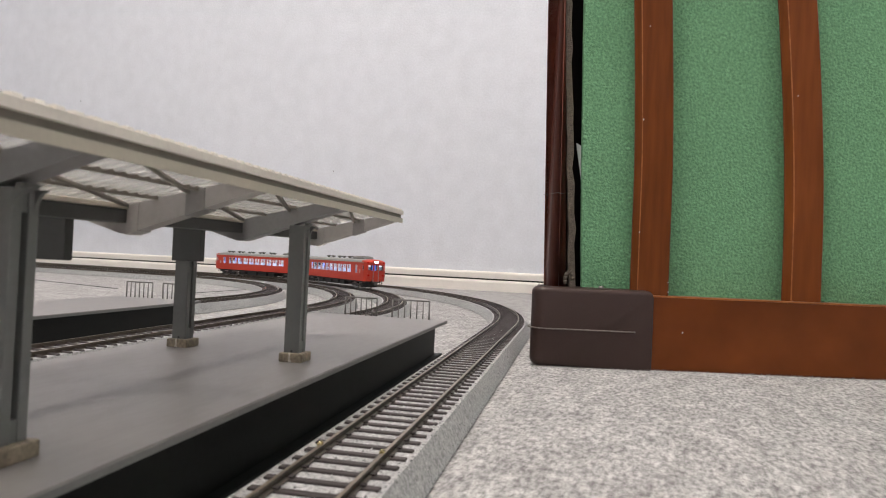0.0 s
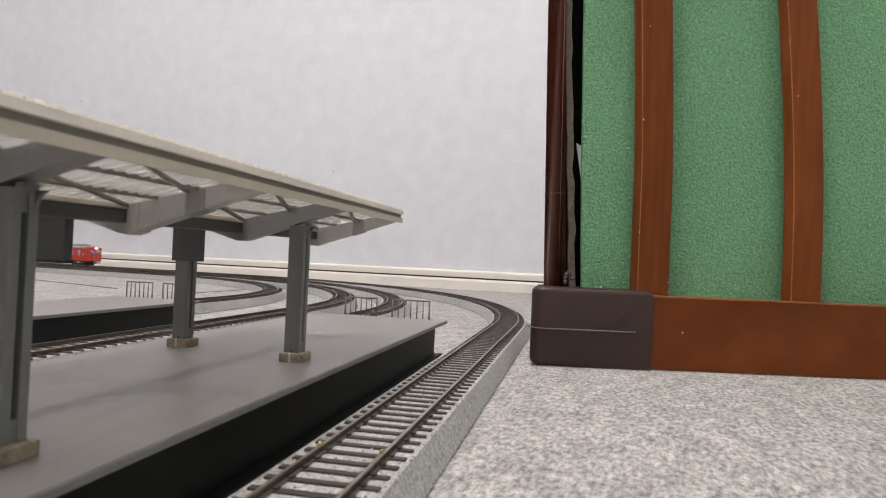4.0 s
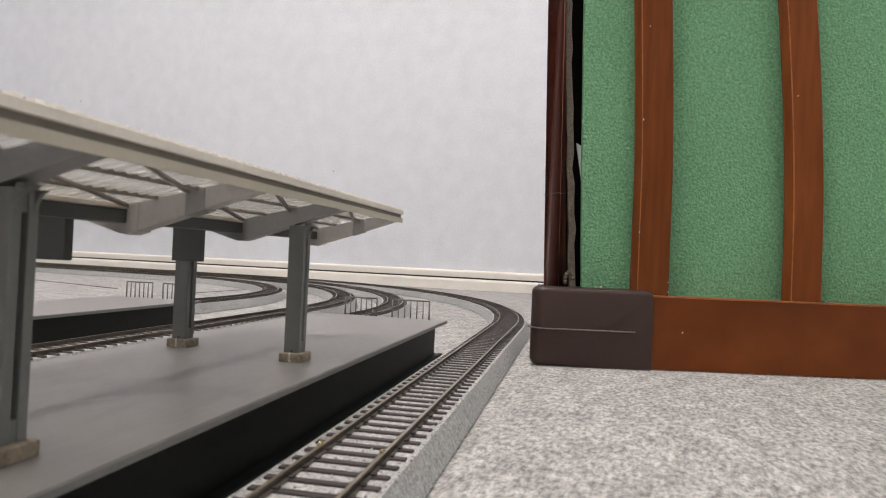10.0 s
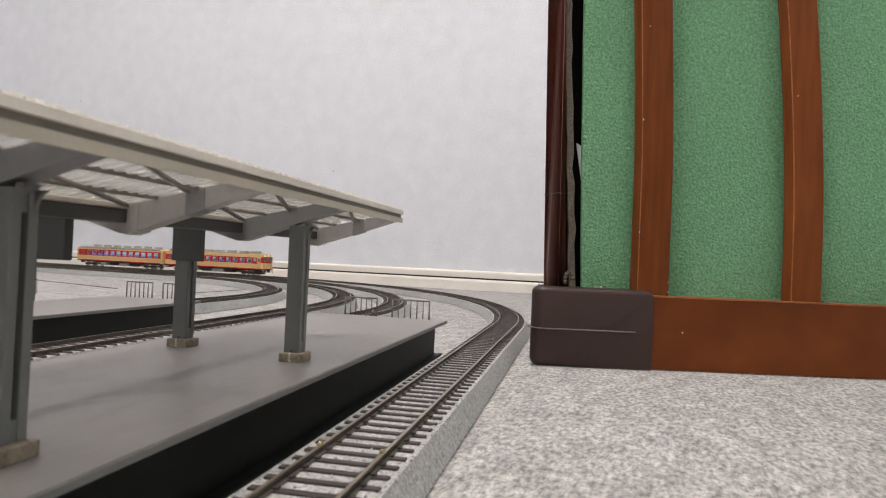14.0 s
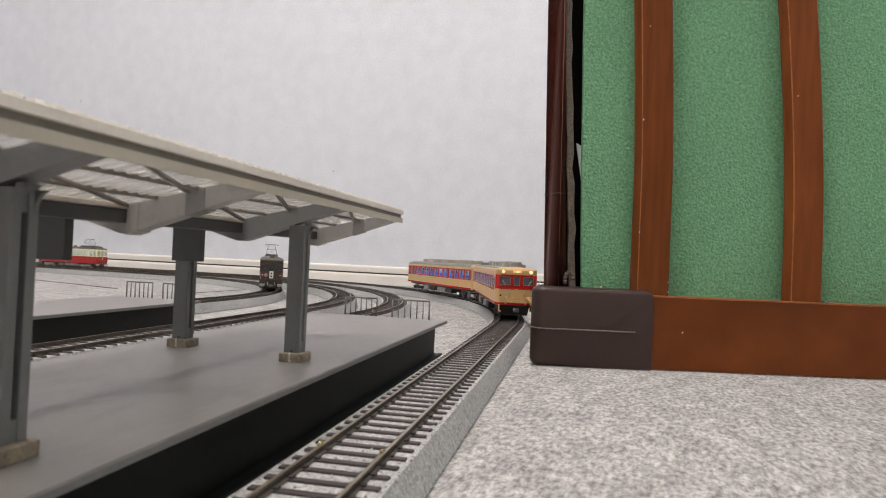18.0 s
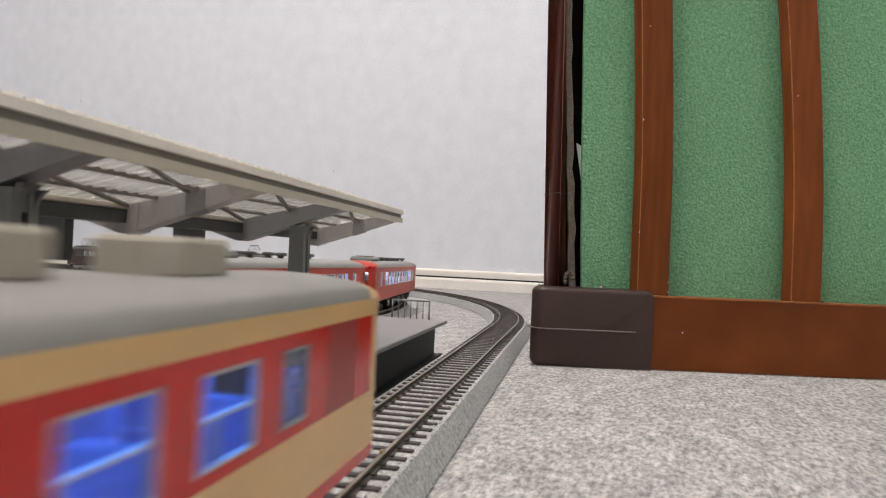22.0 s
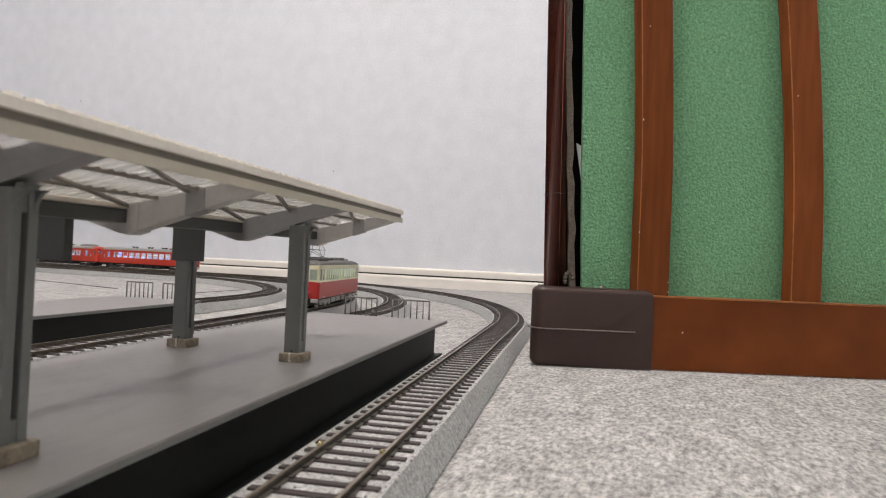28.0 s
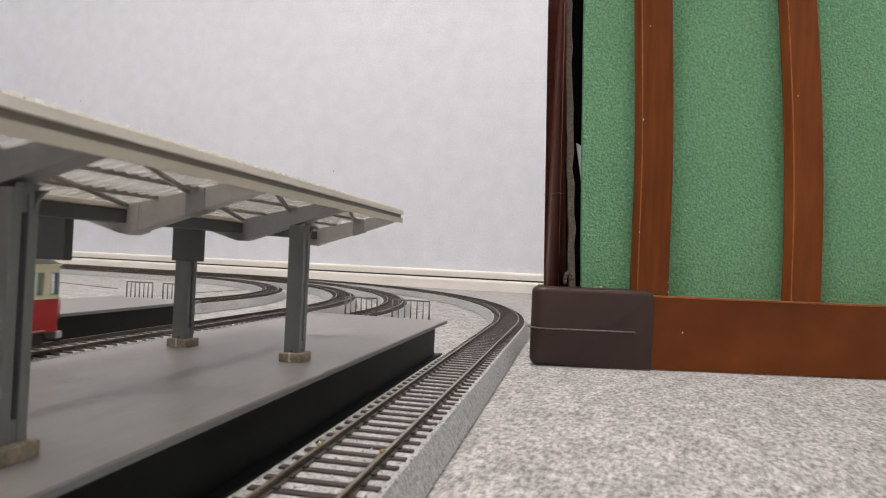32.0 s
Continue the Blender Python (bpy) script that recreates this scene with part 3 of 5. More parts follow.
def post(x, y, top):
    g = Geo()
    w, d, t = 0.0029, 0.0029, 0.0010
    # H-section: two flanges and a web, the groove open to the east and west
    g.box((x - w, y - d, PZ + 0.0028), (x + w, y - d + t * 2.2, top), c=0.0002)
    g.box((x - w, y + d - t * 2.2, PZ + 0.0028), (x + w, y + d, top), c=0.0002)
    # web coloured near black to paint the shade deep in the groove
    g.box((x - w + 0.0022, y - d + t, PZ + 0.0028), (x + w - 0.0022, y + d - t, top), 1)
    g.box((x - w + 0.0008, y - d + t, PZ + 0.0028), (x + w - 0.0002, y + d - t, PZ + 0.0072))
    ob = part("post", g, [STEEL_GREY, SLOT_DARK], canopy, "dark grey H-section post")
    g = Geo().box((x - 0.0041, y - 0.0044, PZ), (x + 0.0046, y + 0.0042, PZ + 0.0032), c=0.0004)
    pl = part("plinth", g, PLINTH, canopy, "tan post plinth")
    g = Geo().tube((x + 0.0002, y - 0.0046, PZ + 0.0006), (x + 0.0001, y - 0.0046, PZ + 0.0034), 0.00032, 8).box((x - 0.0002, y - 0.0049, PZ + 0.0002), (x + 0.0007, y - 0.0043, PZ + 0.0008), c=0.0001)
    part("sprue_tail", g, FASCIA, pl, "pale moulding tail")
    part("peg_hole", Geo().tube((x + 0.0001, y - d - 0.00005, PZ + 0.0038), (x + 0.0001, y - d + 0.0004, PZ + 0.0038), 0.0004, 8), SLOT_DARK, pl, "dark peg hole")
    # curved bracket between post and arm, grooved like the post
    g = Geo()

    def curve(inset):
        out = []
        for i in range(7):
            a = math.radians(90 * i / 6)
            out.append((x + w + 0.0030 - inset - 0.0030 * math.cos(a), top - 0.0042 + inset + 0.0042 * math.sin(a)))
        return out + [(x + w - 0.0004, top + inset), (x + w - 0.0004, top - 0.0042)]
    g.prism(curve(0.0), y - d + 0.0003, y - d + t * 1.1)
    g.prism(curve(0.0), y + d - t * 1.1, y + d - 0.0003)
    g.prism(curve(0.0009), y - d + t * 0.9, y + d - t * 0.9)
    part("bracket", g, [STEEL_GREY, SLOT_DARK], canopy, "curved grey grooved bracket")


for y, _ in RAFTERS[1::2]:
    post(-0.0975, y, 0.0714 - SAG * (Y1 - y))
for y in (0.2318, 0.0955, -0.0265, -0.1485):
    post(-0.1508, y, 0.0702 - SAG * (Y1 - y))


def hanging_sign(x, y, w=0.0066):
    hs = thing("hanging_sign", "blank dark grey signboard box hung under the canopy", "sign", "hanging signs", at=pose(x, y, 0.0))
    part("sign_box", Geo().box((-w, -0.0016, 0.0562), (w, 0.0016, 0.0705), c=0.0003), SIGN_DARK, hs)
    part("hanger", Geo().box((-w + 0.001, -0.0010, 0.0702), (w - 0.001, 0.0010, 0.0755)), SIGN_DARK, hs)


hanging_sign(-0.1478, 0.2280, 0.0061)
hanging_sign(-0.1538, 0.1560, 0.0158)


# ---- the slatted panel standing on its edge ----
PT = math.radians(12.0)
PANEL = Matrix.Translation((0.0458, 0.4102, 0)) @ Matrix.Rotation(PT, 4, "Z")      # x along the face, y away from the viewer
panel = thing("slatted_panel", "upright green-felt panel with wooden slats, frame and brown corner cap", "folded table", at=PANEL)


def bent_slat(t0, t1, off, thick, bow, lean, z0=0.030, z1=0.62):
    """A slat bevelled on its left edge, the arris worn pale; it bows sideways a little."""
    g = Geo()
    n = 40
    ring = [(t0, off + 0.0046), (t0 + 0.0028, off + 0.0004), (t0 + 0.0034, off), (t1 - 0.0008, off), (t1, off + 0.0008), (t1, off + thick), (t0, off + thick)]
    vs = []
    for i in range(n + 1):
        z = z0 + (z1 - z0) * i / n
        d = bow(z) + lean * (z - z0)
        vs += [(x + d, y, z) for x, y in ring]
    k = len(ring)
    for i in range(n):
        for a in range(k):
            b = (a + 1) % k
            g.add([vs[i * k + a], vs[i * k + b], vs[(i + 1) * k + b], vs[(i + 1) * k + a]], [(0, 1, 2, 3)], 1 if a == 1 else 0)
    g.add(vs[:k], [tuple(range(k))])
    g.add(vs[-k:], [tuple(range(k))])
    return g


part("bottom_rail", Geo().box((0.0, 0.0, 0.0), (0.62, 0.0265, 0.0450), c=0.0012), WOOD, panel, "reddish-brown varnished wooden rail")
part("worn_edge", Geo().box((0.0004, -0.0002, 0.0442), (0.62, 0.0030, 0.0452), c=0.0003), WOOD_LIGHT, panel, "pale worn edge of the rail")
part("slat", bent_slat(-0.0107, 0.0117, 0.0045, 0.006, lambda z: -0.0040 * (max(0.0, z - 0.12) / 0.106) ** 1.3, 0.0), [WOOD_UP, WOOD_LIGHT], panel, "varnished bowed slat")
part("slat", bent_slat(0.0837, 0.1055, 0.0045, 0.006, lambda z: -0.0084 * (max(0.0, min(z, 0.3) - 0.09) / 0.14) ** 1.6 - 0.12 * max(0.0, z - 0.3), 0.0), [WOOD_UP, WOOD_LIGHT], panel, "varnished bowed slat")
part("slat", bent_slat(0.1950, 0.2160, 0.0045, 0.006, lambda z: -0.02 * z, 0.0), [WOOD_UP, WOOD_LIGHT], panel)
part("slat", bent_slat(0.3080, 0.3290, 0.0045, 0.006, lambda z: -0.02 * z, 0.0), [WOOD_UP, WOOD_LIGHT], panel)
edge = [(-0.0375, 0.030), (-0.0395, 0.070), (-0.0410, 0.120), (-0.0432, 0.200), (-0.0520, 0.620)]
part("felt_board", Geo().prism(edge + [(0.60, 0.620), (0.60, 0.030)], 0.0190, 0.0230), FELT, panel, "green felt-covered board")
# the felt's selvedge and the stile lean together to the left
g = Geo()
n = 60
vs = []
for i in range(n + 1):
    z = 0.046 + 0.574 * i / n
    e = -0.0471 - 0.055 * (z - 0.0575) + 0.0004 * math.sin(i * 2.1) + 0.0003 * math.sin(i * 5.3)
    wd = 0.0041 + 0.0004 * math.sin(i * 3.7)
    vs += [(e, 0.0185, z), (e + wd, 0.0185, z), (e + wd, 0.027, z), (e, 0.027, z)]
for i in range(n):
    for a in range(4):
        b = (a + 1) % 4
        g.add([vs[i * 4 + a], vs[i * 4 + b], vs[i * 4 + 4 + b], vs[i * 4 + 4 + a]], [(0, 1, 2, 3)])
part("felt_selvedge", g, FELT_EDGE, panel, "fuzzy taupe felt edge")
# near-black sheet added to paint the darkness of the gap beside the felt
part("backing", Geo().prism([(-0.0470, 0.046), (-0.0760, 0.62), (0.60, 0.62), (0.60, 0.046)], 0.030, 0.034), BLACK, panel, "black sheet standing in for the dark gap behind the felt")
g = Geo()
rows = []
for z in (0.040, 0.62):
    xl, xr = -0.0600 + 0.008 * (z - 0.05), -0.0483 - 0.046 * (z - 0.054)
    c, h = (xl + xr) / 2, (xr - xl) / 2
    rows += [(xl + 0.0001, 0.034, z)] + [(c - h * math.cos(math.pi * i / 14), 0.0215 - 0.0064 * math.sin(math.pi * i / 14), z) for i in range(15)] + [(xr - 0.0001, 0.034, z)]
g.add(rows, [(i, (i + 1) % 17, 17 + (i + 1) % 17, 17 + i) for i in range(17)], 0, True)
g.add(rows, [tuple(range(16, -1, -1)), tuple(range(17, 34))])
part("side_stile", g, MAHOGANY, panel, "dark reddish-brown side stile")
part("paper_scrap", Geo().add([(-0.0445, 0.024, 0.140), (-0.0380, 0.024, 0.136), (-0.0402, 0.024, 0.114), (-0.0445, 0.0245, 0.140), (-0.0380, 0.0245, 0.136), (-0.0402, 0.0245, 0.114)],
                               [(0, 1, 2), (3, 4, 5), (0, 1, 4, 3), (1, 2, 5, 4), (2, 0, 3, 5)]), PAPER_SCRAP, panel)
# corner cap: a rounded plastic shoe
bm = bmesh.new()
bmesh.ops.create_cube(bm, size=1)
for q in bm.verts:
    q.co = Vector((-0.0742 if q.co.x < 0 else 0.0, -0.0022 if q.co.y < 0 else 0.060, 0.0 if q.co.z < 0 else 0.0478))
for q in bm.verts:
    if q.co.x < -0.05 and q.co.y > 0.03:
        q.co.x = -0.0565
edge = [e for e in bm.edges if all(abs(q.co.x + 0.0742) < 1e-5 for q in e.verts) and abs(e.verts[0].co.z - e.verts[1].co.z) > 0.01]
bmesh.ops.bevel(bm, geom=edge, offset=0.0105, segments=10, affect="EDGES", profile=0.5)
low = [e for e in bm.edges if all(q.co.z < 0.001 and q.co.x < -0.03 for q in e.verts)]
bmesh.ops.bevel(bm, geom=low, offset=0.0045, segments=5, affect="EDGES", profile=0.5)
top = [e for e in bm.edges if all(q.co.z > 0.047 for q in e.verts) and len(e.link_faces) == 2]
bmesh.ops.bevel(bm, geom=top, offset=0.0034, segments=5, affect="EDGES", profile=0.5)
me = bpy.data.meshes.new("corner_cap")
bm.to_mesh(me)
bm.free()
me.materials.append(CAP_BROWN)
me.shade_smooth()
me.set_sharp_from_angle(angle=math.radians(35))
cap = part("corner_cap", me, None, panel, "dark brown moulded plastic corner cap")
g = Geo()
sts = [(-0.0695, 0.0230), (-0.0730, 0.0083), (-0.0724, 0.0042), (-0.0700, 0.0003), (-0.0670, -0.0016), (-0.0630, -0.0023), (-0.010, -0.0023)]
for (xa, ya), (xb, yb) in zip(sts, sts[1:]):
    za, zb = 0.0228, 0.0228
    g.tube((xa, ya, za), (xb, yb, zb), 0.00045, 6)
part("joint", Geo().box((-0.0006, -0.0016, 0.0010), (0.0006, 0.0010, 0.0440)), SLOT_DARK, cap)
part("mould_line", g, CAP_LINE, cap, "pale moulding seam")
for x_, y_ in ((-0.0660, 0.0100), (-0.0290, 0.0080)):
    part("screw", Geo().tube((x_, y_, 0.0476), (x_, y_, 0.0492), 0.0022, 10, r2=0.0012), SCREW, cap, "small screw head")

curl = Geo()
for i in range(7):
    a, b = math.radians(30 * i), math.radians(30 * i + 30)
    curl.tube((-0.0475 + 0.0026 * math.cos(a), 0.0150, 0.0520 + 0.0050 * math.sin(a)), (-0.0475 + 0.0026 * math.cos(b), 0.0150, 0.0520 + 0.0050 * math.sin(b)), 0.0012, 8)
part("torn_felt_curl", curl, FELT_EDGE, panel, "dusty curl of torn felt")

# carpet pile standing up against the foot of the panel
fuzz = Geo()
rng = random.Random(9)
for k in range(900):
    x_ = rng.uniform(-0.072, 0.36)
    q_ = Vector((x_, -0.0030 - rng.uniform(0, 0.0022), 0.0)) if x_ < 0 else Vector((x_, -0.0006 - rng.uniform(0, 0.0022), 0.0))
    h_ = rng.uniform(0.0004, 0.0013)
    d_ = Vector((rng.uniform(-0.0012, 0.0012), rng.uniform(-0.0003, 0.0003), h_))
    fuzz.tube(q_, q_ + d_, 0.00016, 3, r2=0.00008, caps=False)
tagged(part("carpet_pile", fuzz, CARPET, floor, at=WALL_M.inverted() @ PANEL), kind="stuff")

# chips in the varnish, a stray fibre, specks on the wall
for x_, y_, z_, r_ in ((-0.0082, 0.0044, 0.152, 0.0008), (-0.0080, 0.0044, 0.083, 0.0007), (0.0108, 0.0044, 0.0530, 0.0006), (0.0110, 0.0044, 0.0470, 0.0008),
                       (0.0190, -0.0002, 0.0232, 0.0007), (-0.0060, 0.0044, 0.210, 0.0005), (0.0865, 0.0044, 0.171, 0.0006)):
    part("varnish_chip", Geo().tube((x_, y_, z_), (x_ + r_ * 0.6, y_ - 0.0001, z_ + r_), r_ * 0.45, 6), PAPER_SCRAP, panel, "tiny pale chip in the varnish")
part("stray_fibre", Geo().tube((-0.0660, 0.0135, 0.1045), (-0.0570, 0.0140, 0.1062), 0.00012, 5).tube((-0.0570, 0.0140, 0.1062), (-0.0500, 0.0150, 0.1060), 0.00012, 5), FENCE_GREY, panel)
wall = bpy.data.objects["wall_north"]
for x_, z_ in ((-0.570, 0.258), (-1.378, 0.458)):
    part("wall_speck", Geo().tube((x_, -0.0008, z_), (x_ + 0.0012, -0.0008, z_ - 0.0008), 0.0010, 6), SLOT_DARK, wall)


# ---- trains ----
def perimeter(w, hl, rc, bow):
    """Outline of a car body seen from above: list of faces with their start, and a function of the running length."""
    q = math.pi * rc / 2
    sl, el = 2 * (hl - rc), 2 * (w - rc)
    starts = {"right": 0.0, "front": sl + q, "left": sl + q + el + q, "rear": 2 * sl + 3 * q + el}
    total = 2 * sl + 2 * el + 4 * q

    def put(x, y):
        k = max(0.0, 1 - (x / w) ** 2)
        return x, y + (bow * k if y > 0 else -bow * k) * (1.0 if abs(y) > hl - rc * 1.01 else 0.0)

    def at(p):
        p %= total
        for name, ln in (("right", sl), ("c1", q), ("front", el), ("c2", q), ("left", sl), ("c3", q), ("rear", el), ("c4", q)):
            if p <= ln + 1e-9:
                break
            p -= ln
        a = p / rc if rc > 0 else 0
        if name == "right":
            return w, -hl + rc + p
        if name == "c1":
            return put(w - rc + rc * math.cos(a), hl - rc + rc * math.sin(a))
        if name == "front":
            return put(w - rc - p, hl)
        if name == "c2":
            return put(-w + rc - rc * math.sin(a), hl - rc + rc * math.cos(a))
        if name == "left":
            return -w, hl - rc - p
        if name == "c3":
            return put(-w + rc - rc * math.cos(a), -hl + rc - rc * math.sin(a))
        if name == "rear":
            return put(-w + rc + p, -hl)
        return put(w - rc + rc * math.sin(a), -hl + rc - rc * math.cos(a))

    def run(face, u):
        """Running length of the place u (y on a side, x on an end) of a face."""
        if face == "right":
            return starts["right"] + u + hl - rc
        if face == "left":
            return starts["left"] + hl - rc - u
        if face == "front":
            return starts["front"] + w - rc - u
        return starts["rear"] + u + w - rc
    return at, run, total, q


def body_shell(sp):
    """The painted shell with its window openings and their reveals. Returns the mesh and the openings."""
    w, hl, rc = sp["w"], sp["l"] / 2, sp["rc"]
    at, run, total, q = perimeter(w, hl, rc, sp["bow"])
    holes = []
    for face, u0, u1, z0, z1, glassy in sp["windows"]:
        a, b = sorted((run(face, u0), run(face, u1)))
        holes.append((a, b, z0, z1, face, glassy))
    cuts = {0.0, total}
    for a, b, *_ in holes:
        cuts |= {a, b}
    for s0 in (run("right", hl - rc), run("front", -w + rc), run("left", -hl + rc), run("rear", w - rc)):
        for i in range(6):
            cuts.add(round(s0 + q * i / 5, 9))
    for f in ("front", "rear"):
        for i in range(7):
            cuts.add(run(f, (-w + rc) + 2 * (w - rc) * i / 6))
    for face, u, _z0, _z1, _m in sp.get("patches", []):
        cuts |= {run(face, u[0]), run(face, u[1])}
    cuts = sorted(c for c in cuts if -1e-9 <= c <= total + 1e-9)
    cuts = [c for i, c in enumerate(cuts) if i == 0 or c - cuts[i - 1] > 1e-7]
    zc = {sp["bands"][0][0]} | {b[1] for b in sp["bands"]} | {h[2] for h in holes} | {h[3] for h in holes}
    for p_ in sp.get("patches", []):
        zc |= {p_[2], p_[3]}
    zc = sorted(zc)
    g = Geo()
    for a, b in zip(cuts, cuts[1:]):
        m = (a + b) / 2
        for z0, z1 in zip(zc, zc[1:]):
            zm = (z0 + z1) / 2
            if any(h[0] < m < h[1] and h[2] < zm < h[3] for h in holes):
                continue
            no = next(k for k, bd in enumerate(sp["bands"]) if bd[0] <= zm <= bd[1])
            no = sp["bands"][no][2]
            for face, u, p0, p1, pm in sp.get("patches", []):
                lo, hi = sorted((run(face, u[0]), run(face, u[1])))
                if lo < m < hi and p0 < zm < p1:
                    no = pm
            (xa, ya), (xb, yb) = at(a), at(b)
            g.add([(xa, ya, z0), (xb, yb, z0), (xb, yb, z1), (xa, ya, z1)], [(0, 1, 2, 3)], no)
    # reveals
    for a, b, z0, z1, face, _ in holes:
        n = {"right": (-1, 0), "left": (1, 0), "front": (0, -1), "rear": (0, 1)}[face]
        d = 0.0008
        (xa, ya), (xb, yb) = at(a), at(b)
        o = [(xa, ya, z0), (xb, yb, z0), (xb, yb, z1), (xa, ya, z1)]
        i = [(x + n[0] * d, y + n[1] * d, z) for x, y, z in o]
        g.add(o + i, [(0, 1, 5, 4), (1, 2, 6, 5), (2, 3, 7, 6), (3, 0, 4, 7)], sp["reveal"])
    # floor plate
    ring = [(*at(total * k / 40), sp["bands"][0][0]) for k in range(40)]
    g.add(ring, [tuple(range(40))], sp["reveal"])
    return g, holes, at


def roof_shell(sp):
    """A domed roof over the outline; the ends may wear the body's colour."""
    w, hl, ze, zt, dome = sp["w"], sp["l"] / 2, sp["bands"][-1][1], sp["top"], sp["dome"]
    g = Geo()
    ys = [-hl, -hl + dome * 0.08, -hl + dome * 0.25, -hl + dome * 0.5, -hl + dome * 0.75, -hl + dome]
    ys = ys + [y for y in (-hl * 0.5, 0.0, hl * 0.5)] + [-y for y in reversed(ys)]
    nx = 14
    rows = []
    for y in ys:
        d = max(0.0, abs(y) - (hl - dome)) / dome
        k = math.sqrt(max(0.0, 1 - d * d))
        rc = sp["rc"]
        inset = max(0.0, abs(y) - (hl - rc))
        ww = w - rc + math.sqrt(max(0.0, rc * rc - inset * inset)) if rc else w
        row = []
        for i in range(nx + 1):
            a = math.pi * i / nx
            x = -ww * math.cos(a)
            c = abs(math.sin(a)) ** 0.62
            bowed = sp["bow"] * max(0.0, 1 - (x / w) ** 2) * (1 if d >= 0.9 else d * d)
            row.append((x, y + (bowed if y > 0 else -bowed), ze + (zt - ze) * c * k))
        rows.append(row)
    vs = [v for r in rows for v in r]
    n = nx + 1
    for j in range(len(rows) - 1):
        ym = (ys[j] + ys[j + 1]) / 2
        for i in range(nx):
            tip = hl - abs(ym) < sp["tip"] or (i in (0, nx - 1) and sp["gutter"])
            g.add([vs[j * n + i], vs[j * n + i + 1], vs[(j + 1) * n + i + 1], vs[(j + 1) * n + i]], [(0, 1, 2, 3)], 1 if tip else 0, True)
    return g


def bogie(parent, y, z_axle, base, grey, width):
    bg = part("bogie", Geo().box((-width + 0.0014, -base / 2 - 0.004, z_axle - 0.0010), (-width + 0.0032, base / 2 + 0.004, z_axle + 0.0024), c=0.0004)
              .box((width - 0.0032, -base / 2 - 0.004, z_axle - 0.0010), (width - 0.0014, base / 2 + 0.004, z_axle + 0.0024), c=0.0004)
              .box((-width + 0.003, -0.003, z_axle), (width - 0.003, 0.003, z_axle + 0.002))
              .box((-width + 0.0010, -0.0035, z_axle - 0.0018), (-width + 0.0036, 0.0035, z_axle + 0.0004), c=0.0004)
              .box((width - 0.0036, -0.0035, z_axle - 0.0018), (width - 0.0010, 0.0035, z_axle + 0.0004), c=0.0004),
              grey, parent, at=pose(0, y, 0))
    for yy in (-base / 2, base / 2):
        for sx in (-1, 1):
            x = sx * (width - 0.0020)
            part("axle_box", Geo().box((x - 0.0011, yy - 0.0024, z_axle - 0.0026), (x + 0.0012, yy + 0.0024, z_axle + 0.0020), c=0.0004), grey, bg)
            part("wheel", Geo().tube((sx * 0.0074, yy, z_axle), (sx * 0.0092, yy, z_axle), z_axle, 20), WHEEL, bg)
            part("spring", Geo().tube((x, yy * 0.45, z_axle - 0.0022), (x, yy * 0.45, z_axle + 0.0018), 0.0010, 8), grey, bg)
    return bg


def interior(car, sp, lit, seat):
    w, hl, zb = sp["w"], sp["l"] / 2, sp["bands"][0][0]
    zc = sp["bands"][-1][1] - 0.0010
    part("light_strip", Geo().box((-0.0045, -hl + sp["cab"], zc - 0.0010), (0.0045, hl - sp["cab"], zc)), lit, car, "light strip under the saloon ceiling")
    g = Geo()
    n = int((sp["l"] - 2 * sp["cab"]) / 0.0115)
    for i in range(n):
        y = -hl + sp["cab"] + (i + 0.5) * (sp["l"] - 2 * sp["cab"]) / n
        for sx in (-1, 1):
            x = sx * w * 0.60
            g.box((x - 0.0042, y - 0.0010, zb + 0.003), (x + 0.0042, y + 0.0010, sp["seat_top"]))
            g.box((x - 0.0042, y - 0.0030, zb + 0.003), (x + 0.0042, y + 0.0030, zb + 0.0085))
    g.box((-w + 0.002, -hl + sp["cab"], zb + 0.002), (w - 0.002, hl - sp["cab"], zb + 0.003))
    part("seat_rows", g, seat, car)
    for sy in (-1, 1):
        y = sy * (hl - sp["cab"] + 0.0006)
        part("cab_bulkhead", Geo().box((-w + 0.0015, y - 0.0006, zb + 0.002), (w - 0.0015, y + 0.0006, sp["bands"][-1][1] - 0.001)), sp.get("bulkhead", SLOT_DARK), car)


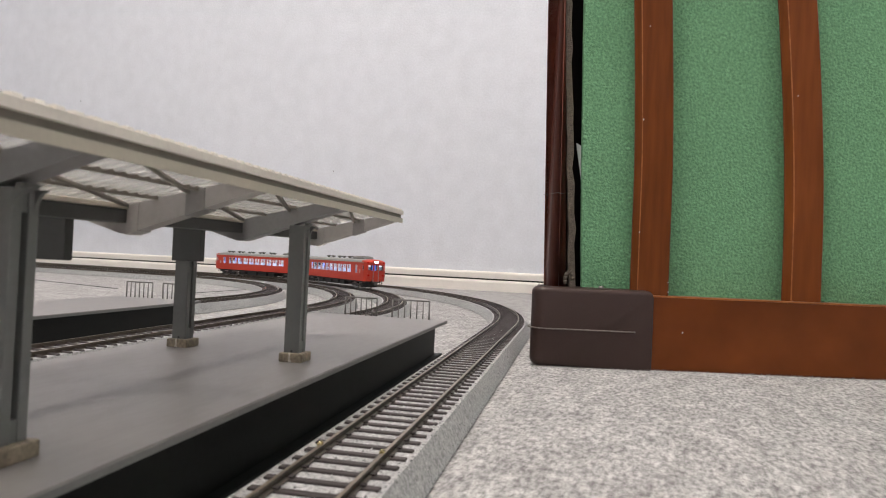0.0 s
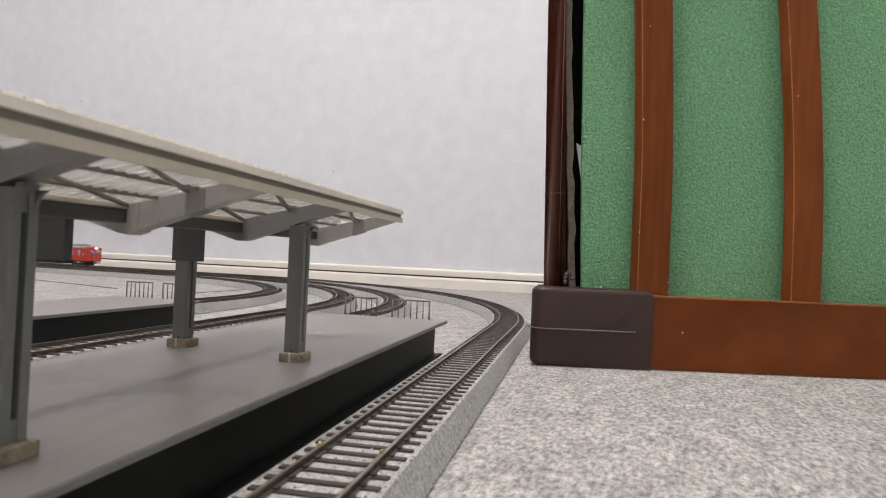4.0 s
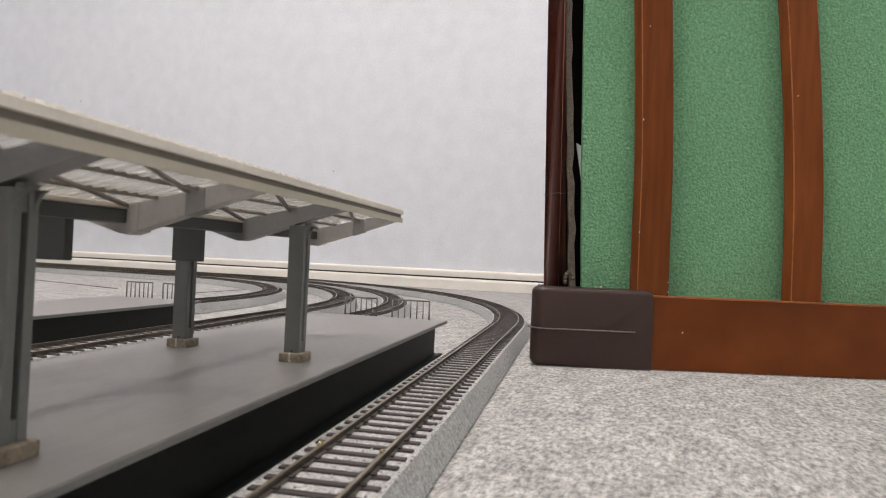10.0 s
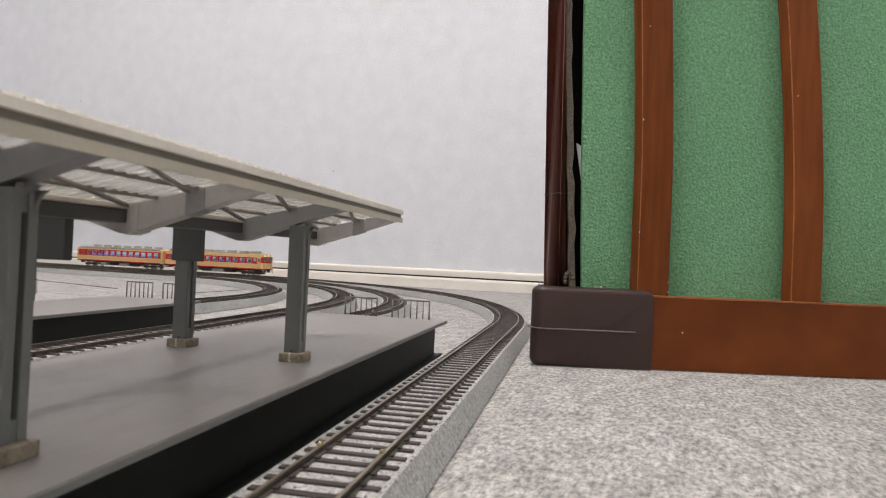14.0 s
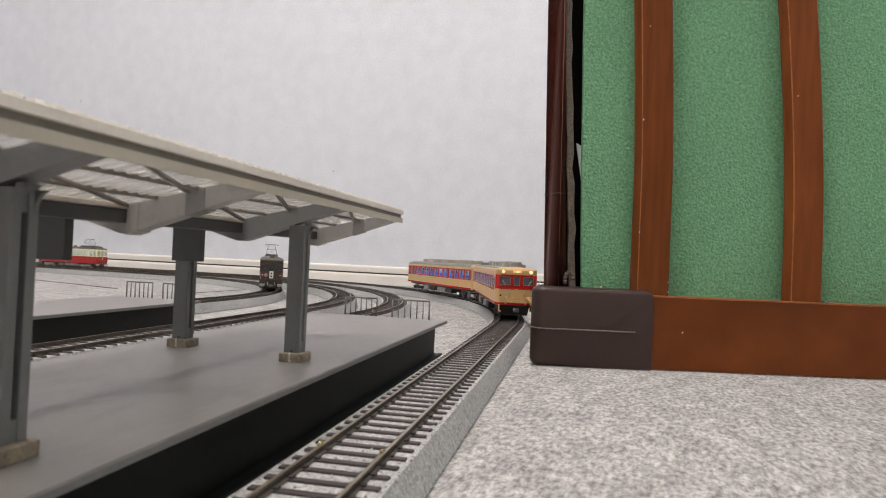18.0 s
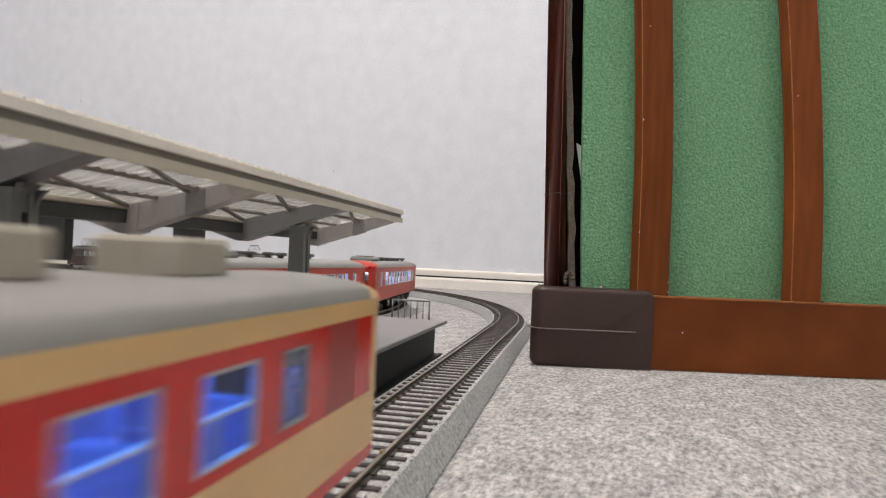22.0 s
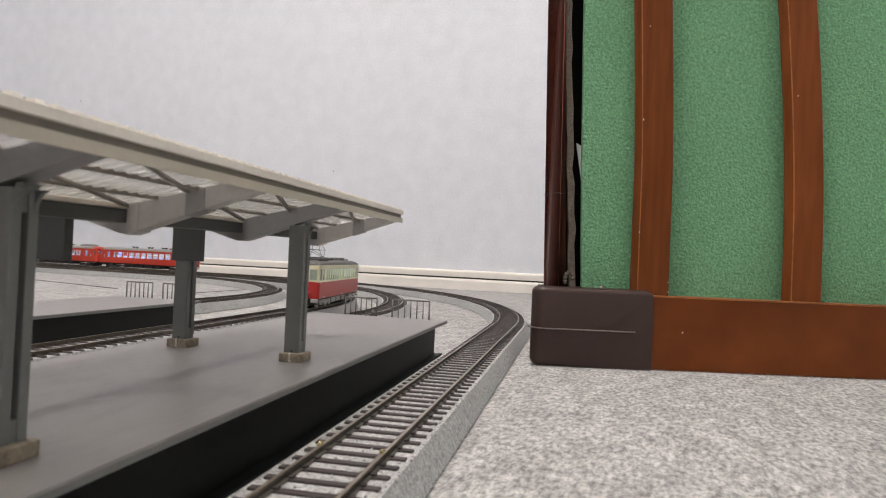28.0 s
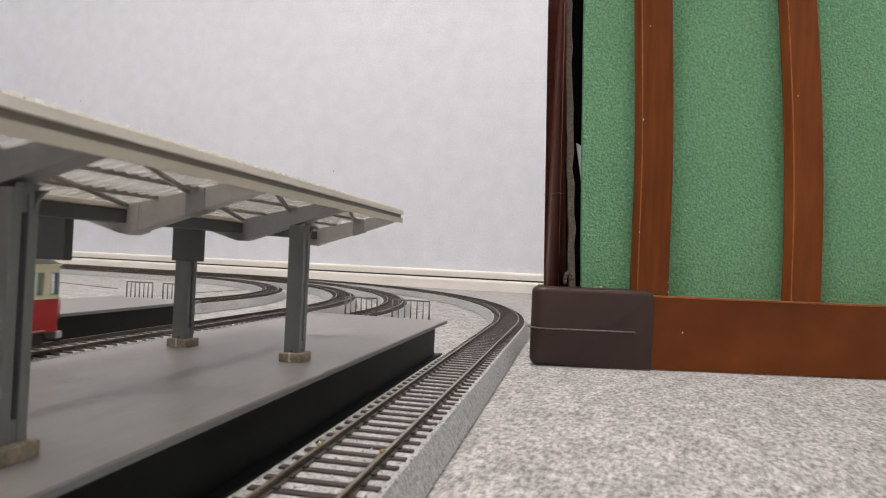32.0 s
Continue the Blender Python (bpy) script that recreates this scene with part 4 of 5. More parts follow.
def finish_car(sp, car):
    g, holes, at = body_shell(sp)
    body = part("body", g, sp["mats"], car, sp["body_label"])
    part("roof", roof_shell(sp), [sp["roof"], sp["tip_mat"]], car, sp["roof_label"])
    for a, b, z0, z1, face, glassy in holes:
        n = {"right": (-1, 0), "left": (1, 0), "front": (0, -1), "rear": (0, 1)}[face]
        (xa, ya), (xb, yb) = at(a), at(b)
        d = 0.0006
        o = [(xa + n[0] * d, ya + n[1] * d, z0), (xb + n[0] * d, yb + n[1] * d, z0), (xb + n[0] * d, yb + n[1] * d, z1), (xa + n[0] * d, ya + n[1] * d, z1)]
        pane = Geo().add(o, [(0, 1, 2, 3)])
        ob = part("window_pane", pane, {"dark": GLASS_DARK, "milky": GLASS_MILKY}.get(glassy, GLASS), body)
        ob.visible_shadow = False
        if sp.get("frames") and glassy != "plain":
            # thin bright frame round the pane, and a bar across where the sash divides
            f = Geo()
            t = 0.00035
            ux, uy = (xb - xa), (yb - ya)
            ln = math.hypot(ux, uy)
            ux, uy = ux / ln, uy / ln
            e = 0.0003
            def bar(u0, u1, q0, q1):
                pts = []
                for dd in (d + e, -0.00012):
                    for u, z in ((u0, q0), (u1, q0), (u1, q1), (u0, q1)):
                        pts.append((xa + ux * u + n[0] * dd, ya + uy * u + n[1] * dd, z))
                f.add(pts, [(0, 1, 2, 3), (4, 5, 6, 7), (0, 1, 5, 4), (1, 2, 6, 5), (2, 3, 7, 6), (3, 0, 4, 7)])
            bar(0, ln, z0, z0 + t)
            bar(0, ln, z1 - t, z1)
            bar(0, t, z0, z1)
            bar(ln - t, ln, z0, z1)
            if glassy == "sash":
                zm = z0 + (z1 - z0) * 0.52
                bar(0, ln, zm - t / 2, zm + t / 2)
            part("window_frame", f, GREY_BOX if glassy == "milky" else SILVER, body)
    return body


def couplers(car, hl, z=0.0085):
    for sy in (-1, 1):
        cp = part("coupler", Geo().box((-0.0016, sy * (hl - 0.006), z - 0.0010), (0.0016, sy * (hl + 0.0030), z + 0.0010), c=0.0004), UNDER, car)
        part("knuckle", Geo().box((-0.0026, sy * (hl + 0.0012), z - 0.0018), (0.0010, sy * (hl + 0.0036), z + 0.0018), c=0.0008)
             .tube((0.0016, sy * (hl + 0.0034), z - 0.0016), (0.0016, sy * (hl + 0.0034), z + 0.0016), 0.0011, 10), COUPLER_STEEL, cp, "dull steel knuckle")


def air_conditioner(car, y, ln, ht):
    """Beige rooftop unit, eight-sided in plan, on a narrower dark foot."""
    c, w2 = 0.0026, 0.0062
    ring = [(-w2, -ln / 2 + c), (-w2 + c, -ln / 2), (w2 - c, -ln / 2), (w2, -ln / 2 + c), (w2, ln / 2 - c), (w2 - c, ln / 2), (-w2 + c, ln / 2), (-w2, ln / 2 - c)]
    g = Geo()
    vs = []
    for k, z in ((0.86, 0.0448), (0.86, 0.0460), (1.0, 0.0461), (1.0, 0.0448 + ht - 0.0007), (0.95, 0.0448 + ht - 0.0001), (0.90, 0.0448 + ht)):
        vs += [(px * k, py * k, z) for px, py in ring]
    for q in range(5):
        g.add(vs, [(q * 8 + i, q * 8 + (i + 1) % 8, q * 8 + 8 + (i + 1) % 8, q * 8 + 8 + i) for i in range(8)], 1 if q == 0 else 0)
    g.add(vs, [tuple(range(40, 48))])
    part("air_conditioner", g, [VENT_BEIGE, ROOF_DARK], car, "beige rooftop air conditioner", at=pose(-0.0008, y, 0))


def express_car(lead):
    """Cream and red express railcar, 260 mm over the body. lead: the car whose cab shows."""
    car = thing("express_railcar", "cream and red model diesel railcar with lit windows on the track" if lead else
                "cream and red trailing model railcar coupled behind the first", "model train", "cream and red express train")
    hl, w = 0.130, 0.0183
    dz = -0.0012 if lead else 0.0      # the leading car has the deeper cream eaves
    win = []
    for face in ("right", "left"):
        for i in range(11):
            y = 0.0972 - i * 0.0178 if lead else 0.1120 - i * 0.0186
            win.append((face, y - 0.0060, y + 0.0060, 0.0280 if lead else 0.0266, 0.0368, "single" if lead else "sash"))
        if lead:
            win.append((face, -0.1062, -0.1002, 0.0280, 0.0362, "milky"))
            win.append((face, -0.1172, -0.1118, 0.0290, 0.0366, "milky"))
            win.append((face, 0.1190, 0.1238, 0.0298, 0.0376, "dark"))
            win.append((face, 0.1080, 0.1150, 0.0312, 0.0380, "single"))
        else:
            win.append((face, -0.0946, -0.0866, 0.0266, 0.0368, "milky"))
    for face in ("front",) if lead else ("rear",):
        win += [(face, 0.0056, 0.0148, 0.0316, 0.0388, "milky"), (face, -0.0148, -0.0056, 0.0316, 0.0388, "milky"), (face, -0.0025, 0.0025, 0.0314, 0.0390, "milky")]
    patches = []
    for face in ("right", "left"):
        if lead:
            patches.append((face, (0.1166, 0.1256), 0.0262, 0.0388, 0))
        else:
            patches.append((face, (0.1200, 0.1256), 0.0250, 0.0388, 2))
            patches.append((face, (-0.1150, -0.1020), 0.0250, 0.0388, 2))
            patches.append((face, (-0.1262, -0.1235), 0.0250, 0.0388, 0))
            patches.append((face, (0.1256, 0.1262), 0.0128, 0.0388, 0))
    if lead:
        # the band stands higher on the cab front than along the sides
        patches.append(("front", (-w - 0.0016, w + 0.0016), 0.0262, 0.0280, 0))
        patches.append(("front", (-w - 0.0016, w + 0.0016), 0.0388, 0.0402, 1))
    else:
        patches.append(("front", (-w - 0.003, w + 0.003), 0.0128, 0.0388, 0))
    win = [(f_, u0, u1, z0 + dz, z1 + dz, k_) for f_, u0, u1, z0, z1, k_ in win]
    patches = [(f_, u_, z0 + dz if z0 > 0.02 else z0, z1 + dz, m_) for f_, u_, z0, z1, m_ in patches]
    sp = dict(l=0.260, seat_top=0.0300, w=w, rc=0.0042, bow=0.0012, windows=win, patches=patches, reveal=3,
              bands=[(0.0128, 0.0150, 1), (0.0150, 0.0250, 0), (0.0250, 0.0388 + dz, 1), (0.0388 + dz, 0.0432 if lead else 0.0418, 0)],
              mats=[CREAM, EXP_RED, DOOR_RED, SILVER], top=0.0461, dome=0.0105, tip=0.0075, gutter=lead, roof=ROOF_GREY, tip_mat=CREAM,
              cab=0.012, frames=True, body_label="cream body with a red window band", roof_label="grey roof with cream end")
    finish_car(sp, car)
    interior(car, sp, STRIP_DIM_BLUE if lead else STRIP_BLUE, SEAT_BLUE)
    if lead:
        for x in (-0.01205, 0.01205):
            hlm = part("headlight", Geo().tube((x, hl - 0.006, 0.0420), (x, hl + 0.0012, 0.0420), 0.0021, 16), CREAM, car)
            part("lens", Geo().tube((x, hl + 0.0010, 0.0420), (x, hl + 0.0017, 0.0420), 0.0015, 16), LED_WARM, hlm, "glowing warm headlight lens")
            t = part("tail_light", Geo().tube((x * 1.16, hl - 0.002, 0.0212), (x * 1.16, hl + 0.0014, 0.0212), 0.0016, 14), CREAM, car)
            part("lens", Geo().tube((x * 1.16, hl + 0.0012, 0.0212), (x * 1.16, hl + 0.0016, 0.0212), 0.0009, 12), SLOT_DARK, t)
        sb = part("destination_box", Geo().box((-0.0044, hl - 0.006, 0.0405), (0.0044, hl + 0.0013, 0.0438), c=0.0005), CREAM, car)
        part("sign_glow", Geo().box((-0.0036, hl + 0.0012, 0.0412), (0.0036, hl + 0.0016, 0.0432)), LED_AMBER, sb, "lit amber destination sign")
        part("sign_lamp", Geo().box((-0.0018, hl + 0.0015, 0.0415), (0.0010, hl + 0.0018, 0.0429), c=0.0003), LED_WARM, sb, "bright lamp behind the sign")
        # raised mouldings round the cab windows and along the band
        for u0, u1 in ((0.0050, 0.0150), (-0.0150, -0.0050), (-0.0031, 0.0031)):
            o = hl + 0.0012 * (1 - ((u0 + u1) / 2 / w) ** 2)
            f = Geo()
            for xa, za, xb, zb_ in ((u0, 0.0298, u1, 0.0298), (u1, 0.0298, u1, 0.0383), (u1, 0.0383, u0, 0.0383), (u0, 0.0383, u0, 0.0298)):
                f.tube((xa, o, za), (xb, o, zb_), 0.0004, 6)
            part("window_moulding", f, EXP_RED, car)
        for z in (0.0270, 0.0390):
            f = Geo()
            for k in range(6):
                xa, xb = -0.0142 + 0.0284 * k / 6, -0.0142 + 0.0284 * (k + 1) / 6
                f.tube((xa, hl + 0.0012 * (1 - (xa / w) ** 2), z), (xb, hl + 0.0012 * (1 - (xb / w) ** 2), z), 0.00045, 6)
            part("band_moulding", f, EXP_RED, car)
        # pipes, lamp irons, steps and hoses on the cab front
        for x in (-0.0078, 0.0094):
            part("hose", Geo().tube((x, hl + 0.0008, 0.0196), (x - 0.0006, hl + 0.0026, 0.0172), 0.0010, 8).tube((x - 0.0006, hl + 0.0026, 0.0172), (x, hl + 0.0018, 0.0142), 0.0009, 8)
                 .box((x - 0.0013, hl, 0.0190), (x + 0.0013, hl + 0.0022, 0.0202), c=0.0004), CREAM, car)
        part("hose_bracket", Geo().box((-0.0132, hl, 0.0182), (-0.0092, hl + 0.0030, 0.0204), c=0.0006).tube((-0.0100, hl + 0.0020, 0.0196), (-0.0142, hl + 0.0026, 0.0128), 0.0014, 8)
             .tube((-0.0128, hl + 0.0022, 0.0190), (-0.0152, hl + 0.0022, 0.0148), 0.0011, 8).tube((-0.0142, hl + 0.0026, 0.0128), (-0.0158, hl + 0.0020, 0.0142), 0.0011, 8), CREAM, car, "cream jumper hose bracket")
        part("jumper_socket", Geo().box((0.0118, hl, 0.0176), (0.0142, hl + 0.0018, 0.0190), c=0.0004).tube((0.0130, hl, 0.0200), (0.0130, hl + 0.0014, 0.0200), 0.0009, 10), CREAM, car)
        part("grab_rail", Geo().tube((-0.0036, hl + 0.0018, 0.0166), (0.0036, hl + 0.0018, 0.0166), 0.0005, 6), CREAM, car)
        arc = Geo().sweep([(-0.0006, hl + 0.0010), (0.0006, hl + 0.0010), (0.0006, hl + 0.0022), (-0.0006, hl + 0.0022)],
                          [(0.0036 * math.cos(a), 0.0170 + 0.0026 * math.sin(a), math.cos(a), math.sin(a)) for a in [math.pi * i / 12 for i in range(13)]], cap=True)
        arc.v = [(x, y, z) for x, z, y in arc.v]
        part("number_arch", arc, CREAM, car)
        step = Geo().box((-0.0058, hl, 0.0150), (0.0058, hl + 0.0030, 0.0158), c=0.0002)
        for k in range(5):
            step.box((-0.0050 + k * 0.0022, hl + 0.0006, 0.0158), (-0.0038 + k * 0.0022, hl + 0.0030, 0.0164), c=0.0002)
        part("foot_step", step, CREAM, car)
        for x, z in ((-0.0068, 0.0235), (0.0065, 0.0245), (-0.0105, 0.0240), (0.0100, 0.0222), (0.0, 0.0256)):
            part("lamp_iron", Geo().box((x - 0.0009, hl, z), (x + 0.0009, hl + 0.0022, z + 0.0014), c=0.0004), CREAM, car)
        for x in (-0.0066, 0.0064):
            part("pipe", Geo().tube((x, hl + 0.0011, 0.0200), (x, hl + 0.0011, 0.0262), 0.0005, 6), CREAM, car)
        for x0, x1, lean in ((0.0100, 0.0128, 0.0), (-0.0100, -0.0128, 0.0)):
            part("wiper", Geo().tube((x0, hl + 0.0010, 0.0302), (x1, hl + 0.0012, 0.0345), 0.00035, 6), SILVER, car, "grey windscreen wiper")
        part("snow_plough", Geo().prism([(-0.0125, 0.0030), (0.0125, 0.0030), (0.0140, 0.0100), (-0.0140, 0.0100)], hl - 0.022, hl - 0.014), UNDER, car)
        for x in (-0.0150, 0.0150):
            part("step", Geo().box((x - 0.0012, hl - 0.010, 0.0070), (x + 0.0012, hl - 0.004, 0.0128)), UNDER, car)
            part("brake_hose", Geo().tube((x, hl + 0.0004, 0.0130), (x, hl + 0.0014, 0.0078), 0.0007, 8).tube((x, hl + 0.0014, 0.0078), (x - 0.0018, hl + 0.0020, 0.0072), 0.0007, 8), CREAM if x > 0 else UNDER, car)
    # roof equipment
    if lead:
        air_conditioner(car, 0.0990, 0.0215, 0.0062)
        for i in range(5):
            air_conditioner(car, 0.0680 - i * 0.0315, 0.0200, 0.0060)
        for y in (0.0790, 0.0220, -0.0150):
            part("roof_vent", Geo().box((-0.0025, -0.0065, 0.0), (0.0025, 0.0065, 0.0026), c=0.0005).box((-0.0018, -0.005, -0.002), (0.0018, 0.005, 0.001)), VENT_BEIGE, car, at=pose(-0.0118, y, 0.0460, 0, -14, 0))
        part("radiator_box", Geo().box((-0.0100, -0.1245, 0.0440), (0.0100, -0.0985, 0.0486), c=0.0010).box((-0.0085, -0.122, 0.0486), (0.0085, -0.101, 0.0490), c=0.0002), ROOF_GREY, car, "grey rooftop radiator box")
        part("roof_ramp", Geo().add([(-0.004, 0.1130, 0.0445), (0.006, 0.1130, 0.0445), (0.006, 0.1130, 0.0474), (-0.004, 0.1130, 0.0474), (-0.003, 0.1200, 0.0446), (0.005, 0.1200, 0.0446)],
                                  [(0, 1, 2, 3), (3, 2, 5, 4), (0, 3, 4), (1, 5, 2), (0, 4, 5, 1)]), VENT_GREY, car)
    else:
        for i in range(7):
            air_conditioner(car, 0.1000 - i * 0.0310, 0.0162, 0.0060)
    # underframe
    part("underframe", Geo().box((-0.0135, -0.122, 0.0102), (0.0135, 0.122, 0.0128)), UNDER, car)
    for i, (y, ln) in enumerate(((0.045, 0.022), (0.015, 0.026), (-0.018, 0.020), (-0.046, 0.018))):
        for sx in (-1, 1):
            part("equipment_box", Geo().box((sx * 0.0075, y - ln / 2, 0.0042), (sx * 0.0165, y + ln / 2, 0.0104), c=0.0006), UNDER if (i + (sx > 0)) % 2 else GREY_BOX, car)
    couplers(car, hl)
    bogs = [bogie(car, y, 0.0056, 0.026, BOGIE_BLACK, 0.0150) for y in (0.090, -0.090)]
    return car, bogs


def local_car(lead):
    """Vermilion local railcar with a cab at each end."""
    car = thing("local_railcar", "vermilion model diesel railcar with lit windows and headlights" if not lead else
                "vermilion model diesel railcar leading a two-car train", "model train", "vermilion local train")
    hl, w = 0.125, 0.0180
    win = []
    for face in ("right", "left"):
        for i in range(9):
            y = 0.0645 - i * 0.0168
            win.append((face, y - 0.0066, y + 0.0066, 0.0244, 0.0364, "sash"))
        win.append((face, 0.0742, 0.0808, 0.0244, 0.0364, "sash"))
        for y in (0.0955, -0.0955):
            win.append((face, y - 0.0034, y + 0.0034, 0.0244, 0.0364, "sash"))
        for y in (0.1185, -0.1185):
            win.append((face, y - 0.0018, y + 0.0018, 0.0290, 0.0362, "plain"))
    for face in ("front", "rear"):
        win += [(face, 0.0050, 0.0126, 0.0292, 0.0368, "plain"), (face, -0.0126, -0.0050, 0.0292, 0.0368, "plain"), (face, -0.0024, 0.0024, 0.0285, 0.0372, "plain")]
    patches = []
    for face in ("right", "left"):
        for y in (0.0955, -0.0955):
            patches.append((face, (y - 0.0060, y + 0.0060), 0.0150, 0.0400, 1))
    sp = dict(l=0.250, seat_top=0.0284, w=w, rc=0.0052, bow=0.0010, windows=win, patches=patches, reveal=2,
              bands=[(0.0125, 0.0412, 0)], mats=[VERMILION, VERMILION, SILVER], top=0.0462, dome=0.0160, tip=0.0110, gutter=False,
              roof=ROOF_PALE, tip_mat=VERMILION, cab=0.016, frames=True, body_label="vermilion body", roof_label="grey roof")
    finish_car(sp, car)
    interior(car, sp, STRIP_WHITE, SEAT_PALE)
    for sx in (-1, 1):
        part("gutter", Geo().box((sx * (w - 0.0004), -hl + 0.006, 0.0407), (sx * (w + 0.0005), hl - 0.006, 0.0414)), VENT_BEIGE, car, "pale rain gutter")
        for y in (0.0955, -0.0955):
            # added glowing panel, no lamp: gives the door window its blue light
            part("vestibule_glow", Geo().box((sx * 0.0120, y - 0.0055, 0.0230), (sx * 0.0126, y + 0.0055, 0.0380)), LIT_BLUE, car, "blue glowing panel standing in for a lit vestibule")
        for y in (0.1080, -0.1080):
            part("door_recess", Geo().box((sx * (w - 0.0006), y - 0.0012, 0.0238), (sx * (w + 0.0002), y + 0.0012, 0.0300), c=0.0002), VENT_BEIGE, car)
    for sy in (-1, 1):
        e = sy * (hl + 0.0010)
        for x in (-0.0045, 0.0045):
            part("door_pillar", Geo().box((x - 0.0004, e - sy * 0.001, 0.0125), (x + 0.0004, e + sy * 0.0007, 0.0300), c=0.0002), GREY_BOX, car, "grey gangway pillar")
        part("gangway_step", Geo().box((-0.0052, e - sy * 0.001, 0.0112), (0.0052, e + sy * 0.0012, 0.0122)), GREY_BOX, car)
        lb = part("headlight_box", Geo().box((-0.0058, e - sy * 0.004, 0.0392), (0.0058, e + sy * 0.0006, 0.0440), c=0.0009), VERMILION, car)
        for x in (-0.0018, 0.0018):
            part("lens", Geo().tube((x, e + sy * 0.0004, 0.0416), (x, e + sy * 0.0007, 0.0416), 0.0016, 14), LED_COLD if sy < 0 else LENS, lb,
                 "bright cold-white headlight" if sy < 0 else "")
        for x in (-0.0125, 0.0125):
            part("tail_light", Geo().tube((x, e - sy * 0.001, 0.0215), (x, e + sy * 0.0006, 0.0215), 0.0014, 12), LED_RED if sy > 0 and lead else EXP_RED, car)
            part("shoulder_lamp", Geo().tube((x * 1.08, e - sy * 0.002, 0.0408), (x * 1.08, e + sy * 0.0002, 0.0408), 0.0014, 12), EXP_RED, car)
            part("hand_rail", Geo().tube((x * 1.22, e + sy * 0.0004, 0.0180), (x * 1.22, e + sy * 0.0004, 0.0290), 0.0003, 6), VERMILION, car)
            part("side_lamp_box", Geo().box((x * 0.62 - 0.0028, e - sy * 0.001, 0.0190), (x * 0.62 + 0.0028, e + sy * 0.0005, 0.0202)), VERMILION, car)
        for x in (-0.0068, 0.0068, 0.0102):
            part("air_hose", Geo().tube((x, e, 0.0140), (x, e + sy * 0.0022, 0.0112), 0.0007, 8).tube((x, e + sy * 0.0022, 0.0112), (x * 0.95, e + sy * 0.0016, 0.0072), 0.0006, 8), UNDER, car)
        for x in (-0.0088, 0.0088):
            part("jumper_socket", Geo().box((x - 0.0014, e - sy * 0.001, 0.0150), (x + 0.0014, e + sy * 0.0012, 0.0176), c=0.0005), VERMILION, car)
            part("wiper", Geo().tube((x, e + sy * 0.0003, 0.0290), (x * 1.25, e + sy * 0.0004, 0.0336), 0.0003, 6), SLOT_DARK, car)
            part("window_moulding", Geo().box((x - 0.0042, e - sy * 0.0008, 0.0286), (x + 0.0042, e + sy * 0.0004, 0.0291)), VERMILION, car)
        if sy < 0:
            # added glowing panels behind the end windows imitate the lit cab
            for x in (-0.0096, 0.0096):
                part("cab_glow", Geo().box((x - 0.0044, -hl + 0.006, 0.0298), (x + 0.0044, -hl + 0.0066, 0.0372)), LIT_CAB, car, "faintly glowing panel standing in for a lit cab")
                part("cab_lamp", Geo().box((x - 0.0030, -hl + 0.0046, 0.0348), (x + 0.0030, -hl + 0.0056, 0.0366), c=0.0003), LED_CAB, car, "lit cab lamp")
            part("door_glow", Geo().box((-0.0030, -hl + 0.006, 0.0270), (0.0030, -hl + 0.0066, 0.0372)), LIT_BLUE, car, "blue glowing panel behind the gangway window")
        part("snow_plough", Geo().prism([(-0.0120, 0.0030), (0.0120, 0.0030), (0.0135, 0.0095), (-0.0135, 0.0095)], sy * (hl - 0.024), sy * (hl - 0.016)), UNDER, car)
    for y in (0.098, 0.067, 0.036, 0.005, -0.026) if lead else (-0.043, -0.004, 0.039):
        for x in (-0.0042, 0.0042):
            part("roof_vent", Geo().box((x - 0.0014, y - 0.0014, 0.0440), (x + 0.0014, y + 0.0014, 0.0478)).box((x - 0.0030, y - 0.0030, 0.0475), (x + 0.0030, y + 0.0030, 0.0496), c=0.0007), VENT_DARK, car, "dark grey rooftop ventilator")
    part("tank_box", Geo().box((-0.0100, -0.1000, 0.0445), (0.0100, -0.0640, 0.0494), c=0.0022).box((-0.0060, -0.0950, 0.0492), (0.0060, -0.0700, 0.0503), c=0.0005), VENT_GREY, car, "grey rooftop tank box")
    part("underframe", Geo().box((-0.0130, -0.118, 0.0100), (0.0130, 0.118, 0.0125)), UNDER, car)
    for i, (y, ln) in enumerate(((0.042, 0.020), (0.014, 0.026), (-0.016, 0.022), (-0.042, 0.016))):
        for sx in (-1, 1):
            part("equipment_box", Geo().box((sx * 0.0075, y - ln / 2, 0.0042), (sx * 0.0160, y + ln / 2, 0.0104), c=0.0006), UNDER, car)
    couplers(car, hl)
    bogs = [bogie(car, y, 0.0056, 0.026, BOGIE_BLACK, 0.0148) for y in (0.086, -0.086)]
    return car, bogs


